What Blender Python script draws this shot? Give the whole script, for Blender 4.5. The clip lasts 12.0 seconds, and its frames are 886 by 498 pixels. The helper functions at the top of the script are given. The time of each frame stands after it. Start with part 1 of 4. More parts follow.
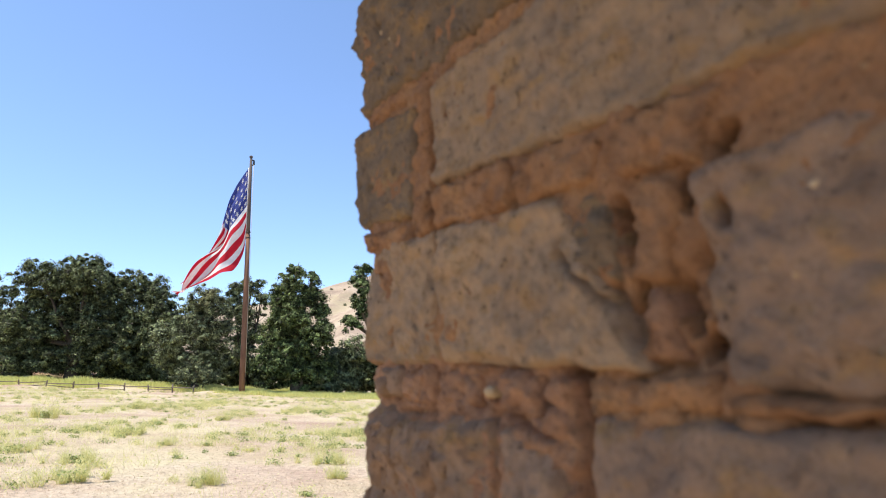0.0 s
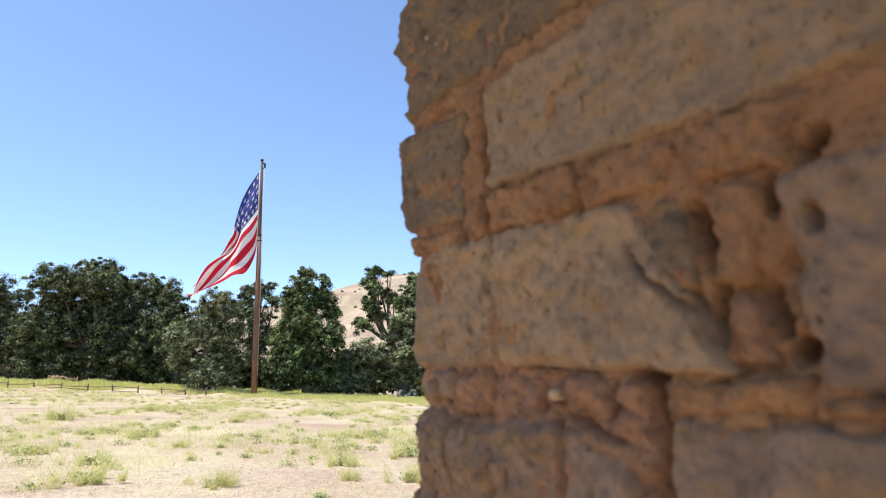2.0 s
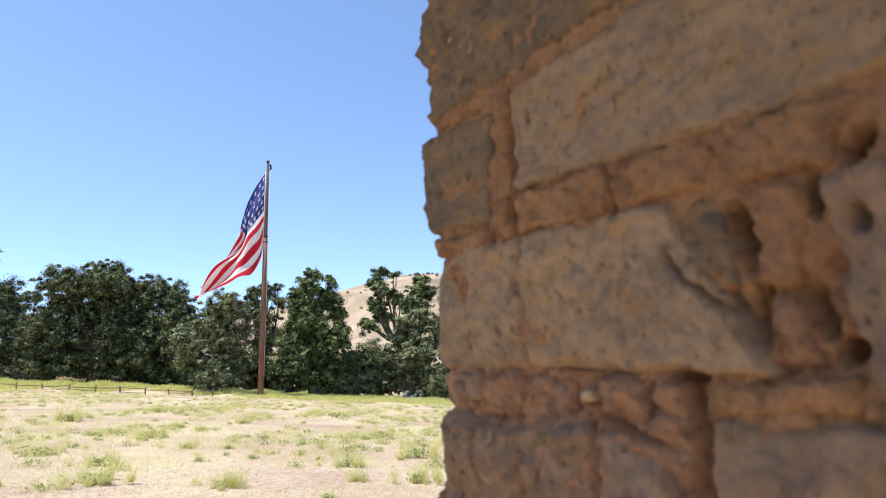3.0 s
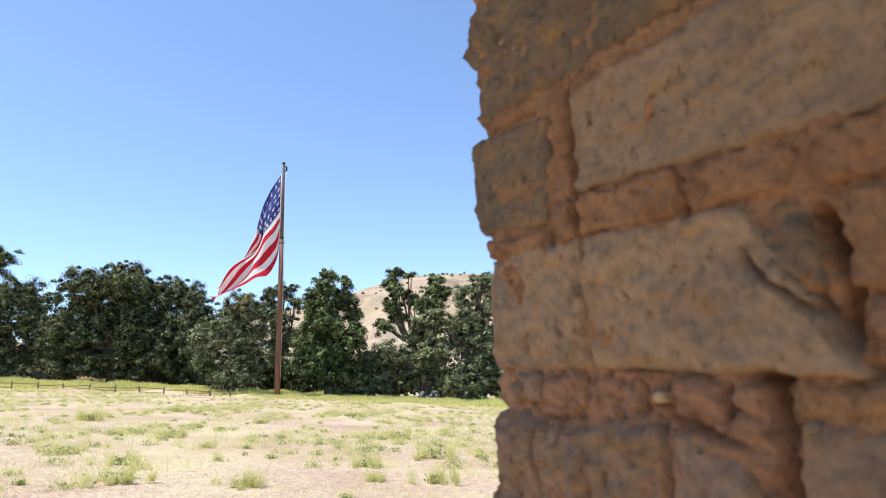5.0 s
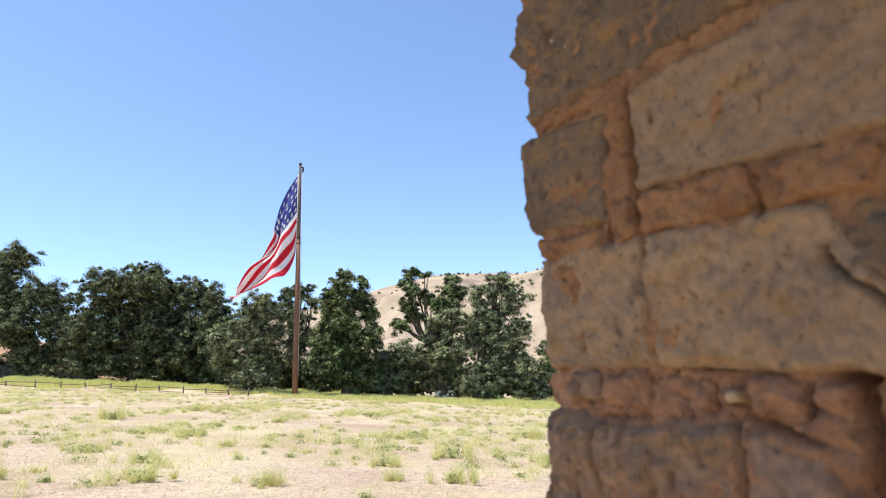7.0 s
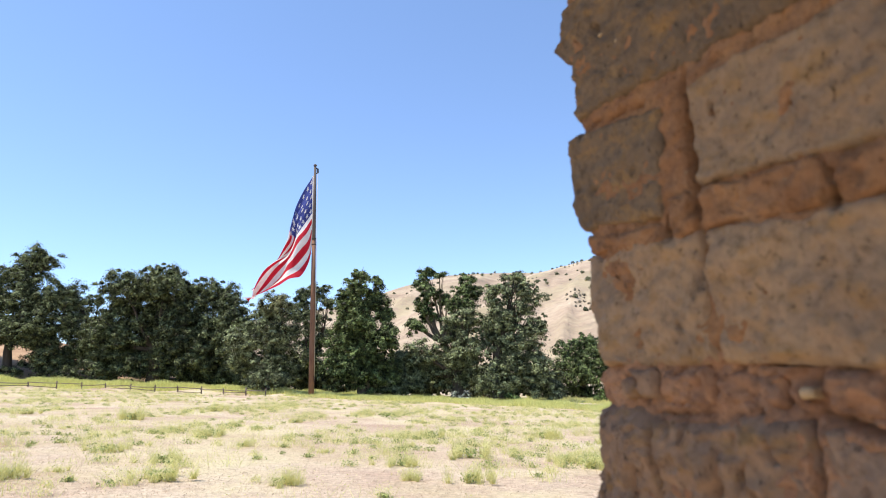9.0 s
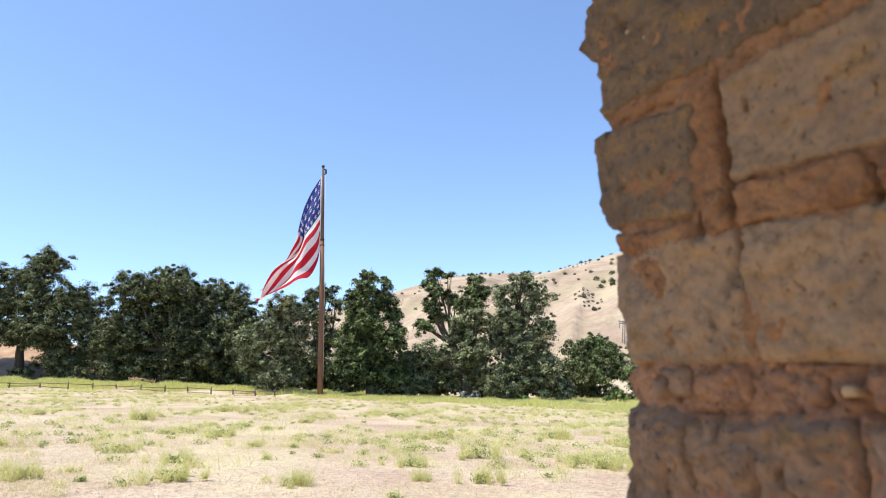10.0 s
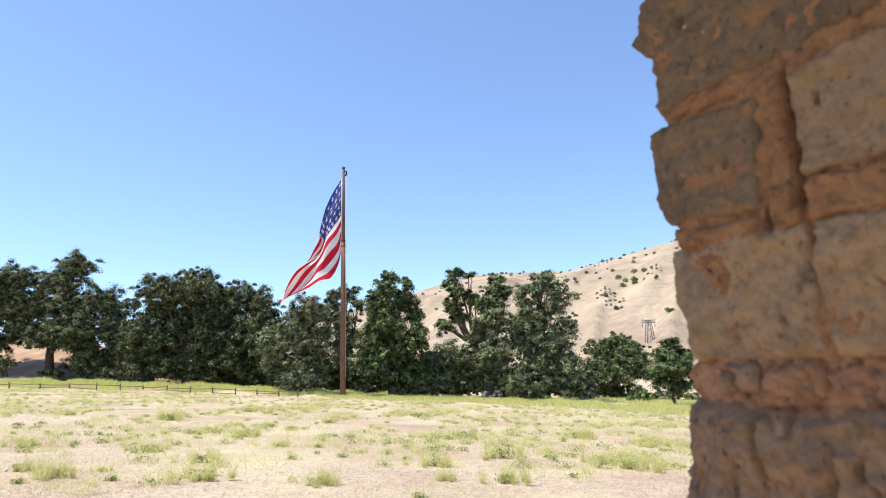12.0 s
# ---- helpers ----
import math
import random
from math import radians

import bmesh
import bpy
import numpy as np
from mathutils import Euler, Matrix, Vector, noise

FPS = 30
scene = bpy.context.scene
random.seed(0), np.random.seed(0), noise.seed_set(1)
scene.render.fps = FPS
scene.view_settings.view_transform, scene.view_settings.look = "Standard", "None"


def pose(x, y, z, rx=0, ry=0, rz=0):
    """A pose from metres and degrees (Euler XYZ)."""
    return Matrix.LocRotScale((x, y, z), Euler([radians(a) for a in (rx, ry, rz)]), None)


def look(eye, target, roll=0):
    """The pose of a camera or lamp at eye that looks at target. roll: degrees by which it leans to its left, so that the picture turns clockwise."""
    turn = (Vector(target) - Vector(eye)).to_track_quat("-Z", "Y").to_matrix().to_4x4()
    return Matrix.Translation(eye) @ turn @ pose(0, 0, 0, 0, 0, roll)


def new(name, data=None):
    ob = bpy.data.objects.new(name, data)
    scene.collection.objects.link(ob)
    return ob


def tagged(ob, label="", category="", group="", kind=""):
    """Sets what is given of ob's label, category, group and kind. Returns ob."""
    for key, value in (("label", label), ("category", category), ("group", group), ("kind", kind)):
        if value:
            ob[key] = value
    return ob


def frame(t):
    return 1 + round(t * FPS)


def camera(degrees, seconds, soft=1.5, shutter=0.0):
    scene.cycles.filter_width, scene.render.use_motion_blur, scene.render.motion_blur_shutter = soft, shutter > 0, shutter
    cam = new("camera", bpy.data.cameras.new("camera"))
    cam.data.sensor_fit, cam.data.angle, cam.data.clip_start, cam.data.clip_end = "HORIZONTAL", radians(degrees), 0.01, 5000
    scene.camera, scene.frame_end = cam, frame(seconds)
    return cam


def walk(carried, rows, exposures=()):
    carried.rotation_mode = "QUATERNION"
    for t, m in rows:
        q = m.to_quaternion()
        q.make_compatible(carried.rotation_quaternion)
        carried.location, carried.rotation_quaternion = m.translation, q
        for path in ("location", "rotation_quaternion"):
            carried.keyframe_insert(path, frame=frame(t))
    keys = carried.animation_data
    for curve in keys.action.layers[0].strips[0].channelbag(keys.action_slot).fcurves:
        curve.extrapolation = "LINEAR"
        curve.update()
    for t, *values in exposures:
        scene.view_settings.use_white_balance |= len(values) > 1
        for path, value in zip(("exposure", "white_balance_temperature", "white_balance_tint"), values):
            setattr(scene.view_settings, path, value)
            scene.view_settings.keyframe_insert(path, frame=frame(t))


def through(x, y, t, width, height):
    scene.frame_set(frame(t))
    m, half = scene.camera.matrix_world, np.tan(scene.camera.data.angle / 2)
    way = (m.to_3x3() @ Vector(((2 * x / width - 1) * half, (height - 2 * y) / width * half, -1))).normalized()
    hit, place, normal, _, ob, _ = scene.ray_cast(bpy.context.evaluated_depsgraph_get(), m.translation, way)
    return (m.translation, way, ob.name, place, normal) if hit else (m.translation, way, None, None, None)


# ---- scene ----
cam = camera(70.2, 12.0, soft=1.05)
PATH = [
    (0.0, pose(0.0081, 0.0886, 1.5278, 101.066, 1.141, 0.180)),
    (0.5, pose(0.0010, 0.0875, 1.5285, 101.089, 1.115, 0.469)),
    (1.0, pose(-0.0056, 0.0866, 1.5288, 101.133, 1.150, 0.703)),
    (1.5, pose(-0.0121, 0.0858, 1.5289, 101.186, 1.209, 0.919)),
    (2.0, pose(-0.0187, 0.0851, 1.5290, 101.240, 1.267, 1.144)),
    (2.5, pose(-0.0254, 0.0843, 1.5292, 101.289, 1.310, 1.391)),
    (3.0, pose(-0.0322, 0.0834, 1.5294, 101.330, 1.331, 1.667)),
    (5.0, pose(-0.0602, 0.0798, 1.5305, 101.403, 1.250, 3.017)),
    (5.5, pose(-0.0670, 0.0790, 1.5307, 101.405, 1.219, 3.384)),
    (6.0, pose(-0.0737, 0.0785, 1.5308, 101.404, 1.197, 3.750)),
    (6.5, pose(-0.0802, 0.0781, 1.5308, 101.403, 1.187, 4.109)),
    (7.0, pose(-0.0866, 0.0779, 1.5307, 101.403, 1.191, 4.461)),
    (9.0, pose(-0.1125, 0.0785, 1.5298, 101.437, 1.326, 5.827)),
    (9.5, pose(-0.1194, 0.0786, 1.5295, 101.453, 1.369, 6.189)),
    (10.0, pose(-0.1266, 0.0785, 1.5294, 101.471, 1.408, 6.575)),
    (10.5, pose(-0.1340, 0.0780, 1.5292, 101.489, 1.443, 6.995)),
    (11.0, pose(-0.1413, 0.0769, 1.5290, 101.505, 1.475, 7.452)),
    (11.5, pose(-0.1483, 0.0749, 1.5286, 101.518, 1.517, 7.951)),
    (12.0, pose(-0.1543, 0.0719, 1.5279, 101.528, 1.585, 8.486)),
]
walk(cam, PATH, ((0.0, 1.1, 6300, 11), (12.0, 1.1, 6300, 11)))
cam.data.dof.use_dof = True
cam.data.dof.focus_distance = 16.0
cam.data.dof.aperture_fstop = 12.0

# ---- light ----
SUN_AZ, SUN_EL = radians(-104), radians(65)
world = bpy.data.worlds.new("sky")
scene.world = world
world.use_nodes = True
wnt = world.node_tree
sky = wnt.nodes.new("ShaderNodeTexSky")
sky.sky_type, sky.sun_disc = "NISHITA", False
sky.sun_elevation, sky.sun_rotation = SUN_EL, SUN_AZ
sky.altitude, sky.air_density, sky.dust_density, sky.ozone_density = 2000, 1.0, 0.0, 3.9
soften = wnt.nodes.new("ShaderNodeGamma")
soften.inputs[1].default_value = 0.84
wnt.links.new(sky.outputs[0], soften.inputs[0])
tint = wnt.nodes.new("ShaderNodeMix")
tint.data_type, tint.blend_type = "RGBA", "MULTIPLY"
tint.inputs[0].default_value, tint.inputs[7].default_value = 1.0, (0.925, 0.95, 1.0, 1)
wnt.links.new(soften.outputs[0], tint.inputs[6])
wnt.links.new(tint.outputs[2], wnt.nodes["Background"].inputs[0])
wnt.nodes["Background"].inputs[1].default_value = 0.154
sun = new("sun", bpy.data.lights.new("sun", "SUN"))
sun.data.energy, sun.data.angle, sun.data.color = 3.1, radians(0.5), (1, 0.93, 0.80)
sun.matrix_world = look((0, 0, 0), (-math.sin(SUN_AZ) * math.cos(SUN_EL), -math.cos(SUN_AZ) * math.cos(SUN_EL), -math.sin(SUN_EL)))


# ---- materials ----
class Mat:
    """A small wrapper round a node material."""

    def __init__(self, name, rough=0.9):
        self.m = bpy.data.materials.new(name)
        self.m.use_nodes = True
        self.t = self.m.node_tree
        self.b = self.t.nodes["Principled BSDF"]
        self.b.inputs["Roughness"].default_value = rough
        self.b.inputs["Specular IOR Level"].default_value = 0.25
        self.co = self.t.nodes.new("ShaderNodeTexCoord").outputs["Object"]

    def node(self, kind, **values):
        n = self.t.nodes.new(kind)
        for k, v in values.items():
            n.inputs[k].default_value = v
        return n

    def link(self, a, b):
        self.t.links.new(a, b)

    def noise(self, scale, detail=4, rough=0.55, stretch=None):
        n = self.node("ShaderNodeTexNoise", Scale=scale, Detail=detail, Roughness=rough)
        src = self.co
        if stretch:
            mp = self.t.nodes.new("ShaderNodeMapping")
            mp.inputs["Scale"].default_value = stretch
            self.link(src, mp.inputs[0])
            src = mp.outputs[0]
        self.link(src, n.inputs["Vector"])
        return n.outputs["Fac"]

    def cells(self, scale):
        n = self.node("ShaderNodeTexVoronoi", Scale=scale)
        self.link(self.co, n.inputs["Vector"])
        return n.outputs["Distance"]

    def ramp(self, fac, *stops):
        r = self.t.nodes.new("ShaderNodeValToRGB")
        e = r.color_ramp.elements
        while len(e) < len(stops):
            e.new(0.5)
        for el, (p, c) in zip(e, stops):
            el.position = p
            el.color = (*c, 1) if isinstance(c, tuple) else (c, c, c, 1)
        self.link(fac, r.inputs[0])
        return r.outputs[0]

    def mix(self, fac, a, b, mode="MIX"):
        n = self.t.nodes.new("ShaderNodeMix")
        n.data_type, n.blend_type = "RGBA", mode
        for i, v in ((0, fac), (6, a), (7, b)):
            if isinstance(v, (int, float)):
                n.inputs[i].default_value = v
            elif isinstance(v, tuple):
                n.inputs[i].default_value = (*v, 1)
            else:
                self.link(v, n.inputs[i])
        return n.outputs[2]

    def island(self):
        return self.t.nodes.new("ShaderNodeNewGeometry").outputs["Random Per Island"]

    def per_object(self):
        return self.t.nodes.new("ShaderNodeObjectInfo").outputs["Random"]

    def bump(self, height, strength=0.5, dist=0.01, before=None):
        n = self.node("ShaderNodeBump", Strength=strength, Distance=dist)
        self.link(height, n.inputs["Height"])
        if before:
            self.link(before, n.inputs["Normal"])
        self.link(n.outputs[0], self.b.inputs["Normal"])
        return n.outputs[0]

    def color(self, c):
        if isinstance(c, tuple):
            self.b.inputs["Base Color"].default_value = (*c, 1)
        else:
            self.link(c, self.b.inputs["Base Color"])
        return self

    def thin(self, amount, c):
        """Let some light through: leaves and cloth."""
        tr = self.t.nodes.new("ShaderNodeBsdfTranslucent")
        if isinstance(c, tuple):
            tr.inputs[0].default_value = (*c, 1)
        else:
            self.link(c, tr.inputs[0])
        mx = self.node("ShaderNodeMixShader", Fac=amount)
        self.link(self.b.outputs[0], mx.inputs[1])
        self.link(tr.outputs[0], mx.inputs[2])
        self.link(mx.outputs[0], self.t.nodes["Material Output"].inputs[0])
        return self


def adobe_material(name, low, mid, high):
    """Dried mud brick: even body colour, ochre bloom, dark pits and pale grit."""
    k = Mat(name, 0.95)
    c = k.ramp(k.noise(26, 5, 0.6), (0.3, low), (0.5, mid), (0.72, high))
    ochre = k.ramp(k.noise(40, 5, 0.65, (1, 1, 1.6)), (0.52, 0.0), (0.68, 0.75))
    c = k.mix(ochre, c, (0.42, 0.222, 0.072))
    ash = k.ramp(k.noise(23, 5, 0.7), (0.52, 0.0), (0.70, 0.55))
    c = k.mix(ash, c, tuple(0.72 * v for v in (low[0], low[1] * 1.12, low[2] * 1.25)))
    c = k.mix(1.0, c, k.ramp(k.per_object(), (0.0, 0.92), (1.0, 1.08)), "MULTIPLY")
    stain = k.ramp(k.noise(75, 6, 0.75), (0.30, 0.58), (0.43, 1.0), (0.66, 1.12))
    c = k.mix(1.0, c, stain, "MULTIPLY")
    pits = k.ramp(k.noise(210, 4, 0.65, (1.2, 1, 0.7)), (0.29, 0.34), (0.39, 1.0), (0.68, 1.12))
    c = k.mix(1.0, c, pits, "MULTIPLY")
    grit = k.ramp(k.cells(80), (0.04, 0.5), (0.08, 0.0))
    c = k.mix(grit, c, (0.48, 0.34, 0.20))
    k.color(c)
    n = k.bump(k.noise(95, 8, 0.76, (1.2, 1, 0.75)), 0.9, 0.0065)
    k.bump(k.noise(430, 4, 0.7), 0.6, 0.0018, n)
    return k.m


def mortar_material(name, low, mid, high):
    k = Mat(name, 0.97)
    c = k.ramp(k.noise(30, 5), (0.32, low), (0.5, mid), (0.7, high))
    clods = k.ramp(k.noise(64, 6, 0.7), (0.30, 0.62), (0.44, 1.02))
    c = k.mix(1.0, c, clods, "MULTIPLY")
    grit = k.ramp(k.noise(230, 5, 0.72), (0.32, 0.5), (0.42, 1.0), (0.66, 1.2))
    c = k.mix(1.0, c, grit, "MULTIPLY")
    specks = k.ramp(k.cells(64), (0.05, 0.6), (0.09, 0.0))
    c = k.mix(specks, c, (0.44, 0.27, 0.13))
    k.color(c)
    n = k.bump(k.noise(120, 8, 0.75), 0.8, 0.006)
    k.bump(k.noise(500, 3, 0.7), 0.6, 0.002, n)
    return k.m


def ground_material():
    k = Mat("dry_meadow", 0.98)
    base = k.ramp(k.noise(0.35, 6, 0.6), (0.36, (0.43, 0.300, 0.218)), (0.52, (0.545, 0.420, 0.306)), (0.68, (0.61, 0.508, 0.370)))
    straw = k.ramp(k.noise(9, 5, 0.7, (1, 1, 1)), (0.35, 0.72), (0.6, 1.1))
    c = k.mix(1.0, base, straw, "MULTIPLY")
    fine = k.ramp(k.noise(70, 3, 0.7), (0.3, 0.7), (0.65, 1.12))
    c = k.mix(1.0, c, fine, "MULTIPLY")
    green = k.ramp(k.noise(0.22, 6, 0.65), (0.44, 0.0), (0.62, 0.42))
    c = k.mix(green, c, (0.58, 0.53, 0.27))
    k.color(c)
    n = k.bump(k.noise(6, 5, 0.6), 0.5, 0.08)
    k.bump(k.noise(60, 3, 0.7), 0.6, 0.02, n)
    return k.m


def bank_material():
    k = Mat("bare_bank", 0.98)
    c = k.ramp(k.noise(0.5, 6, 0.65), (0.3, (0.34, 0.21, 0.13)), (0.55, (0.46, 0.31, 0.20)), (0.75, (0.56, 0.43, 0.28)))
    k.color(c)
    k.bump(k.noise(1.5, 6, 0.6), 0.6, 0.3)
    return k.m


def hill_material():
    k = Mat("golden_hillside", 0.98)
    base = k.ramp(k.noise(0.012, 7, 0.6), (0.34, (0.285, 0.210, 0.152)), (0.5, (0.40, 0.302, 0.216)), (0.66, (0.49, 0.392, 0.282)))
    fine = k.ramp(k.noise(0.16, 6, 0.7), (0.3, 0.74), (0.7, 1.12))
    c = k.mix(1.0, base, fine, "MULTIPLY")
    green = k.ramp(k.noise(0.010, 6, 0.65), (0.46, 0.0), (0.60, 0.6))
    c = k.mix(green, c, (0.385, 0.325, 0.195))
    scrub = k.ramp(k.noise(0.03, 5, 0.7), (0.58, 0.0), (0.68, 0.5))
    c = k.mix(scrub, c, (0.22, 0.19, 0.135))
    rocks = k.ramp(k.noise(0.35, 4, 0.7), (0.62, 0.0), (0.68, 0.6))
    c = k.mix(rocks, c, (0.24, 0.205, 0.16))
    k.color(c)
    k.bump(k.noise(0.05, 6, 0.6), 0.6, 6.0)
    return k.m


def leaf_material(name, dark, light, through=0.06):
    k = Mat(name, 0.5)
    k.b.inputs["Specular IOR Level"].default_value = 0.1
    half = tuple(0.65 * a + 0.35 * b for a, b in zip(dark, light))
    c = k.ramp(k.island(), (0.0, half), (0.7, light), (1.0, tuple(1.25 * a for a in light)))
    # dark gaps and sunlit tufts of the crown, painted into the leaf colour by noise
    painted_shade = k.ramp(k.noise(2.1, 3, 0.6), (0.39, 0.14), (0.49, 0.82), (0.60, 2.3))
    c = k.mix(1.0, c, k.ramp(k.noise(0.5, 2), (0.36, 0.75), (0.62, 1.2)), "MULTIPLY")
    c = k.mix(1.0, c, painted_shade, "MULTIPLY")
    k.color(c)
    k.thin(through, k.mix(1.0, c, (1.0, 1.15, 0.5), "MULTIPLY"))
    return k.m


def blade_material(name, a, b, through=0.25):
    k = Mat(name, 0.8)
    c = k.ramp(k.island(), (0.0, a), (1.0, b))
    k.color(c)
    k.thin(through, c)
    return k.m


def bark_material(name, a, b):
    k = Mat(name, 0.95)
    k.color(k.ramp(k.noise(3, 6, 0.65, (1, 1, 0.15)), (0.3, a), (0.7, b)))
    k.bump(k.noise(8, 6, 0.65, (1, 1, 0.12)), 0.8, 0.06)
    return k.m


def cloth_material(name, col, through):
    k = Mat(name, 0.85)
    weave = k.ramp(k.noise(2.5, 4), (0.3, 0.88), (0.7, 1.06))
    c = k.mix(1.0, col, weave, "MULTIPLY")
    k.color(c)
    k.thin(through, c)
    return k.m


def metal_material(name, col, rough=0.5):
    k = Mat(name, rough)
    k.b.inputs["Metallic"].default_value = 0.8
    k.color(k.mix(k.noise(6, 4), col, tuple(v * 0.6 for v in col)))
    return k.m


ADOBE = adobe_material("adobe_brick", (0.302, 0.187, 0.106), (0.392, 0.243, 0.133), (0.44, 0.271, 0.139))
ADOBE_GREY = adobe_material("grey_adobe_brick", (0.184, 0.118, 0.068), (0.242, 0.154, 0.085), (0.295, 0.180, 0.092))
ADOBE_PALE = adobe_material("pale_adobe_brick", (0.350, 0.215, 0.120), (0.452, 0.278, 0.150), (0.50, 0.306, 0.156))
ADOBE_ROSE = adobe_material("rosy_adobe_brick", (0.310, 0.188, 0.114), (0.415, 0.248, 0.144), (0.475, 0.280, 0.152))
ADOBE_DUN = adobe_material("dun_adobe_brick", (0.258, 0.158, 0.098), (0.338, 0.204, 0.122), (0.39, 0.232, 0.128))
MORTAR = mortar_material("mud_mortar", (0.265, 0.122, 0.053), (0.350, 0.168, 0.073), (0.42, 0.212, 0.091))
CRUMBLED = mortar_material("crumbled_mud", (0.29, 0.142, 0.074), (0.395, 0.198, 0.101), (0.48, 0.252, 0.127))
MEADOW, BANK, HILL = ground_material(), bank_material(), hill_material()
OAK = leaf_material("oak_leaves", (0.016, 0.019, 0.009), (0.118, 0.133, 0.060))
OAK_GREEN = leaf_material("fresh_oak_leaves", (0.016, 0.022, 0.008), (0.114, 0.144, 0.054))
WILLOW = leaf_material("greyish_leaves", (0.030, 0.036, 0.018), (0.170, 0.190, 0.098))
SILVER = leaf_material("silvery_leaves", (0.12, 0.13, 0.11), (0.28, 0.30, 0.26))
SHRUB = leaf_material("shrub_leaves", (0.055, 0.085, 0.025), (0.130, 0.180, 0.060))
# far shrubs: the haze of distance is mixed into this lighter leaf colour
HAZY_CHAPARRAL = leaf_material("hazy_chaparral_leaves", (0.055, 0.065, 0.038), (0.150, 0.160, 0.092), 0.15)
DRY_SCRUB = leaf_material("dry_scrub_leaves", (0.15, 0.135, 0.105), (0.24, 0.215, 0.17), 0.1)
STRAW = blade_material("dry_straw", (0.48, 0.37, 0.26), (0.70, 0.59, 0.43))
YELLOW_WEED = blade_material("yellow_green_weed", (0.56, 0.54, 0.19), (0.80, 0.76, 0.39), 0.45)
GREEN_WEED = blade_material("green_weed", (0.17, 0.22, 0.07), (0.40, 0.45, 0.16))
TALL_GRASS = blade_material("tall_grass", (0.54, 0.55, 0.18), (0.80, 0.78, 0.33), 0.45)
BARK = bark_material("oak_bark", (0.045, 0.035, 0.026), (0.12, 0.095, 0.07))
PALE_BARK = bark_material("pale_bark", (0.10, 0.075, 0.05), (0.24, 0.18, 0.12))
POLE_WOOD = bark_material("weathered_pole", (0.13, 0.065, 0.04), (0.27, 0.15, 0.09))
POLE_GREY = bark_material("grey_pole", (0.075, 0.06, 0.055), (0.16, 0.13, 0.115))
RAIL_WOOD = bark_material("fence_wood", (0.10, 0.08, 0.06), (0.27, 0.21, 0.165))
RED = cloth_material("red_cloth", (0.58, 0.02, 0.04), 0.45)
WHITE = cloth_material("white_cloth", (0.86, 0.84, 0.82), 0.45)
BLUE = cloth_material("blue_cloth", (0.045, 0.06, 0.24), 0.30)
STEEL = metal_material("galvanised_steel", (0.16, 0.17, 0.18))
IRON = metal_material("dark_iron", (0.06, 0.055, 0.05), 0.6)
ROPE = Mat("rope", 0.9).color((0.5, 0.45, 0.36)).m


# ---- mesh helpers ----
def mesh_from(name, verts, faces, material, smooth=False):
    me = bpy.data.meshes.new(name)
    verts, faces = np.asarray(verts, np.float32), np.asarray(faces, np.int32)
    n = faces.shape[1]
    me.vertices.add(len(verts))
    me.vertices.foreach_set("co", verts.ravel())
    me.loops.add(faces.size)
    me.loops.foreach_set("vertex_index", faces.ravel())
    me.polygons.add(len(faces))
    me.polygons.foreach_set("loop_start", np.arange(0, faces.size, n, dtype=np.int32))
    me.polygons.foreach_set("loop_total", np.full(len(faces), n, np.int32))
    me.update(calc_edges=True)
    me.validate()
    if smooth:
        me.polygons.foreach_set("use_smooth", np.ones(len(faces), bool))
    me.materials.append(material)
    return me


def grid_faces(nu, nv, wrap=False):
    i, j = np.meshgrid(np.arange(nu if wrap else nu - 1), np.arange(nv - 1), indexing="ij")
    a, b = i * nv + j, ((i + 1) % nu) * nv + j
    return np.stack([a, b, b + 1, a + 1], -1).reshape(-1, 4)


def part(name, bm, material, parent, label=""):
    """Link a bmesh (or a mesh) as one mesh object under a thing or a part."""
    if isinstance(bm, bmesh.types.BMesh):
        me = bpy.data.meshes.new(name)
        bm.to_mesh(me)
        bm.free()
        me.materials.append(material)
    else:
        me = bm
    ob = new(name, me)
    ob.parent = parent
    if label:
        ob["label"] = label
    return ob


def thing(name, m, label, category, group="", kind=""):
    ob = new(name)
    ob.empty_display_size = 0.2
    ob.matrix_world = m
    return tagged(ob, label, category, group, kind)


def tube(bm, pts, radii, sides=8, wobble=0.0, smooth=True):
    """A tapered tube with closed ends along a line of points."""
    pts = [Vector(p) for p in pts]
    rings = []
    for i, p in enumerate(pts):
        d = (pts[min(i + 1, len(pts) - 1)] - pts[max(i - 1, 0)]).normalized()
        a = d.orthogonal().normalized() if abs(d.z) > 0.9 else d.cross(Vector((0, 0, 1))).normalized()
        if i and rings:
            a = (last - d * last.dot(d)).normalized()
        last, b = a, d.cross(a)
        ring = []
        for k in range(sides):
            t = 2 * math.pi * k / sides
            r = radii[i] * (1 + wobble * noise.noise(p * 1.3 + Vector((k * 3.1, 0, 0))))
            ring.append(bm.verts.new(p + (a * math.cos(t) + b * math.sin(t)) * r))
        rings.append(ring)
    for r0, r1 in zip(rings, rings[1:]):
        for k in range(sides):
            f = bm.faces.new((r0[k], r0[(k + 1) % sides], r1[(k + 1) % sides], r1[k]))
            f.smooth = smooth
    bm.faces.new(rings[0][::-1])
    bm.faces.new(rings[-1])


def smoothstep(a, b, x):
    t = min(1.0, max(0.0, (x - a) / (b - a)))
    return t * t * (3 - 2 * t)


# ---- ground and hills ----
def bank_height(x, y):
    return 6.0 * math.exp(-0.5 * (((x + 61) / 12.5) ** 2 + ((y - 71) / 7.0) ** 2))


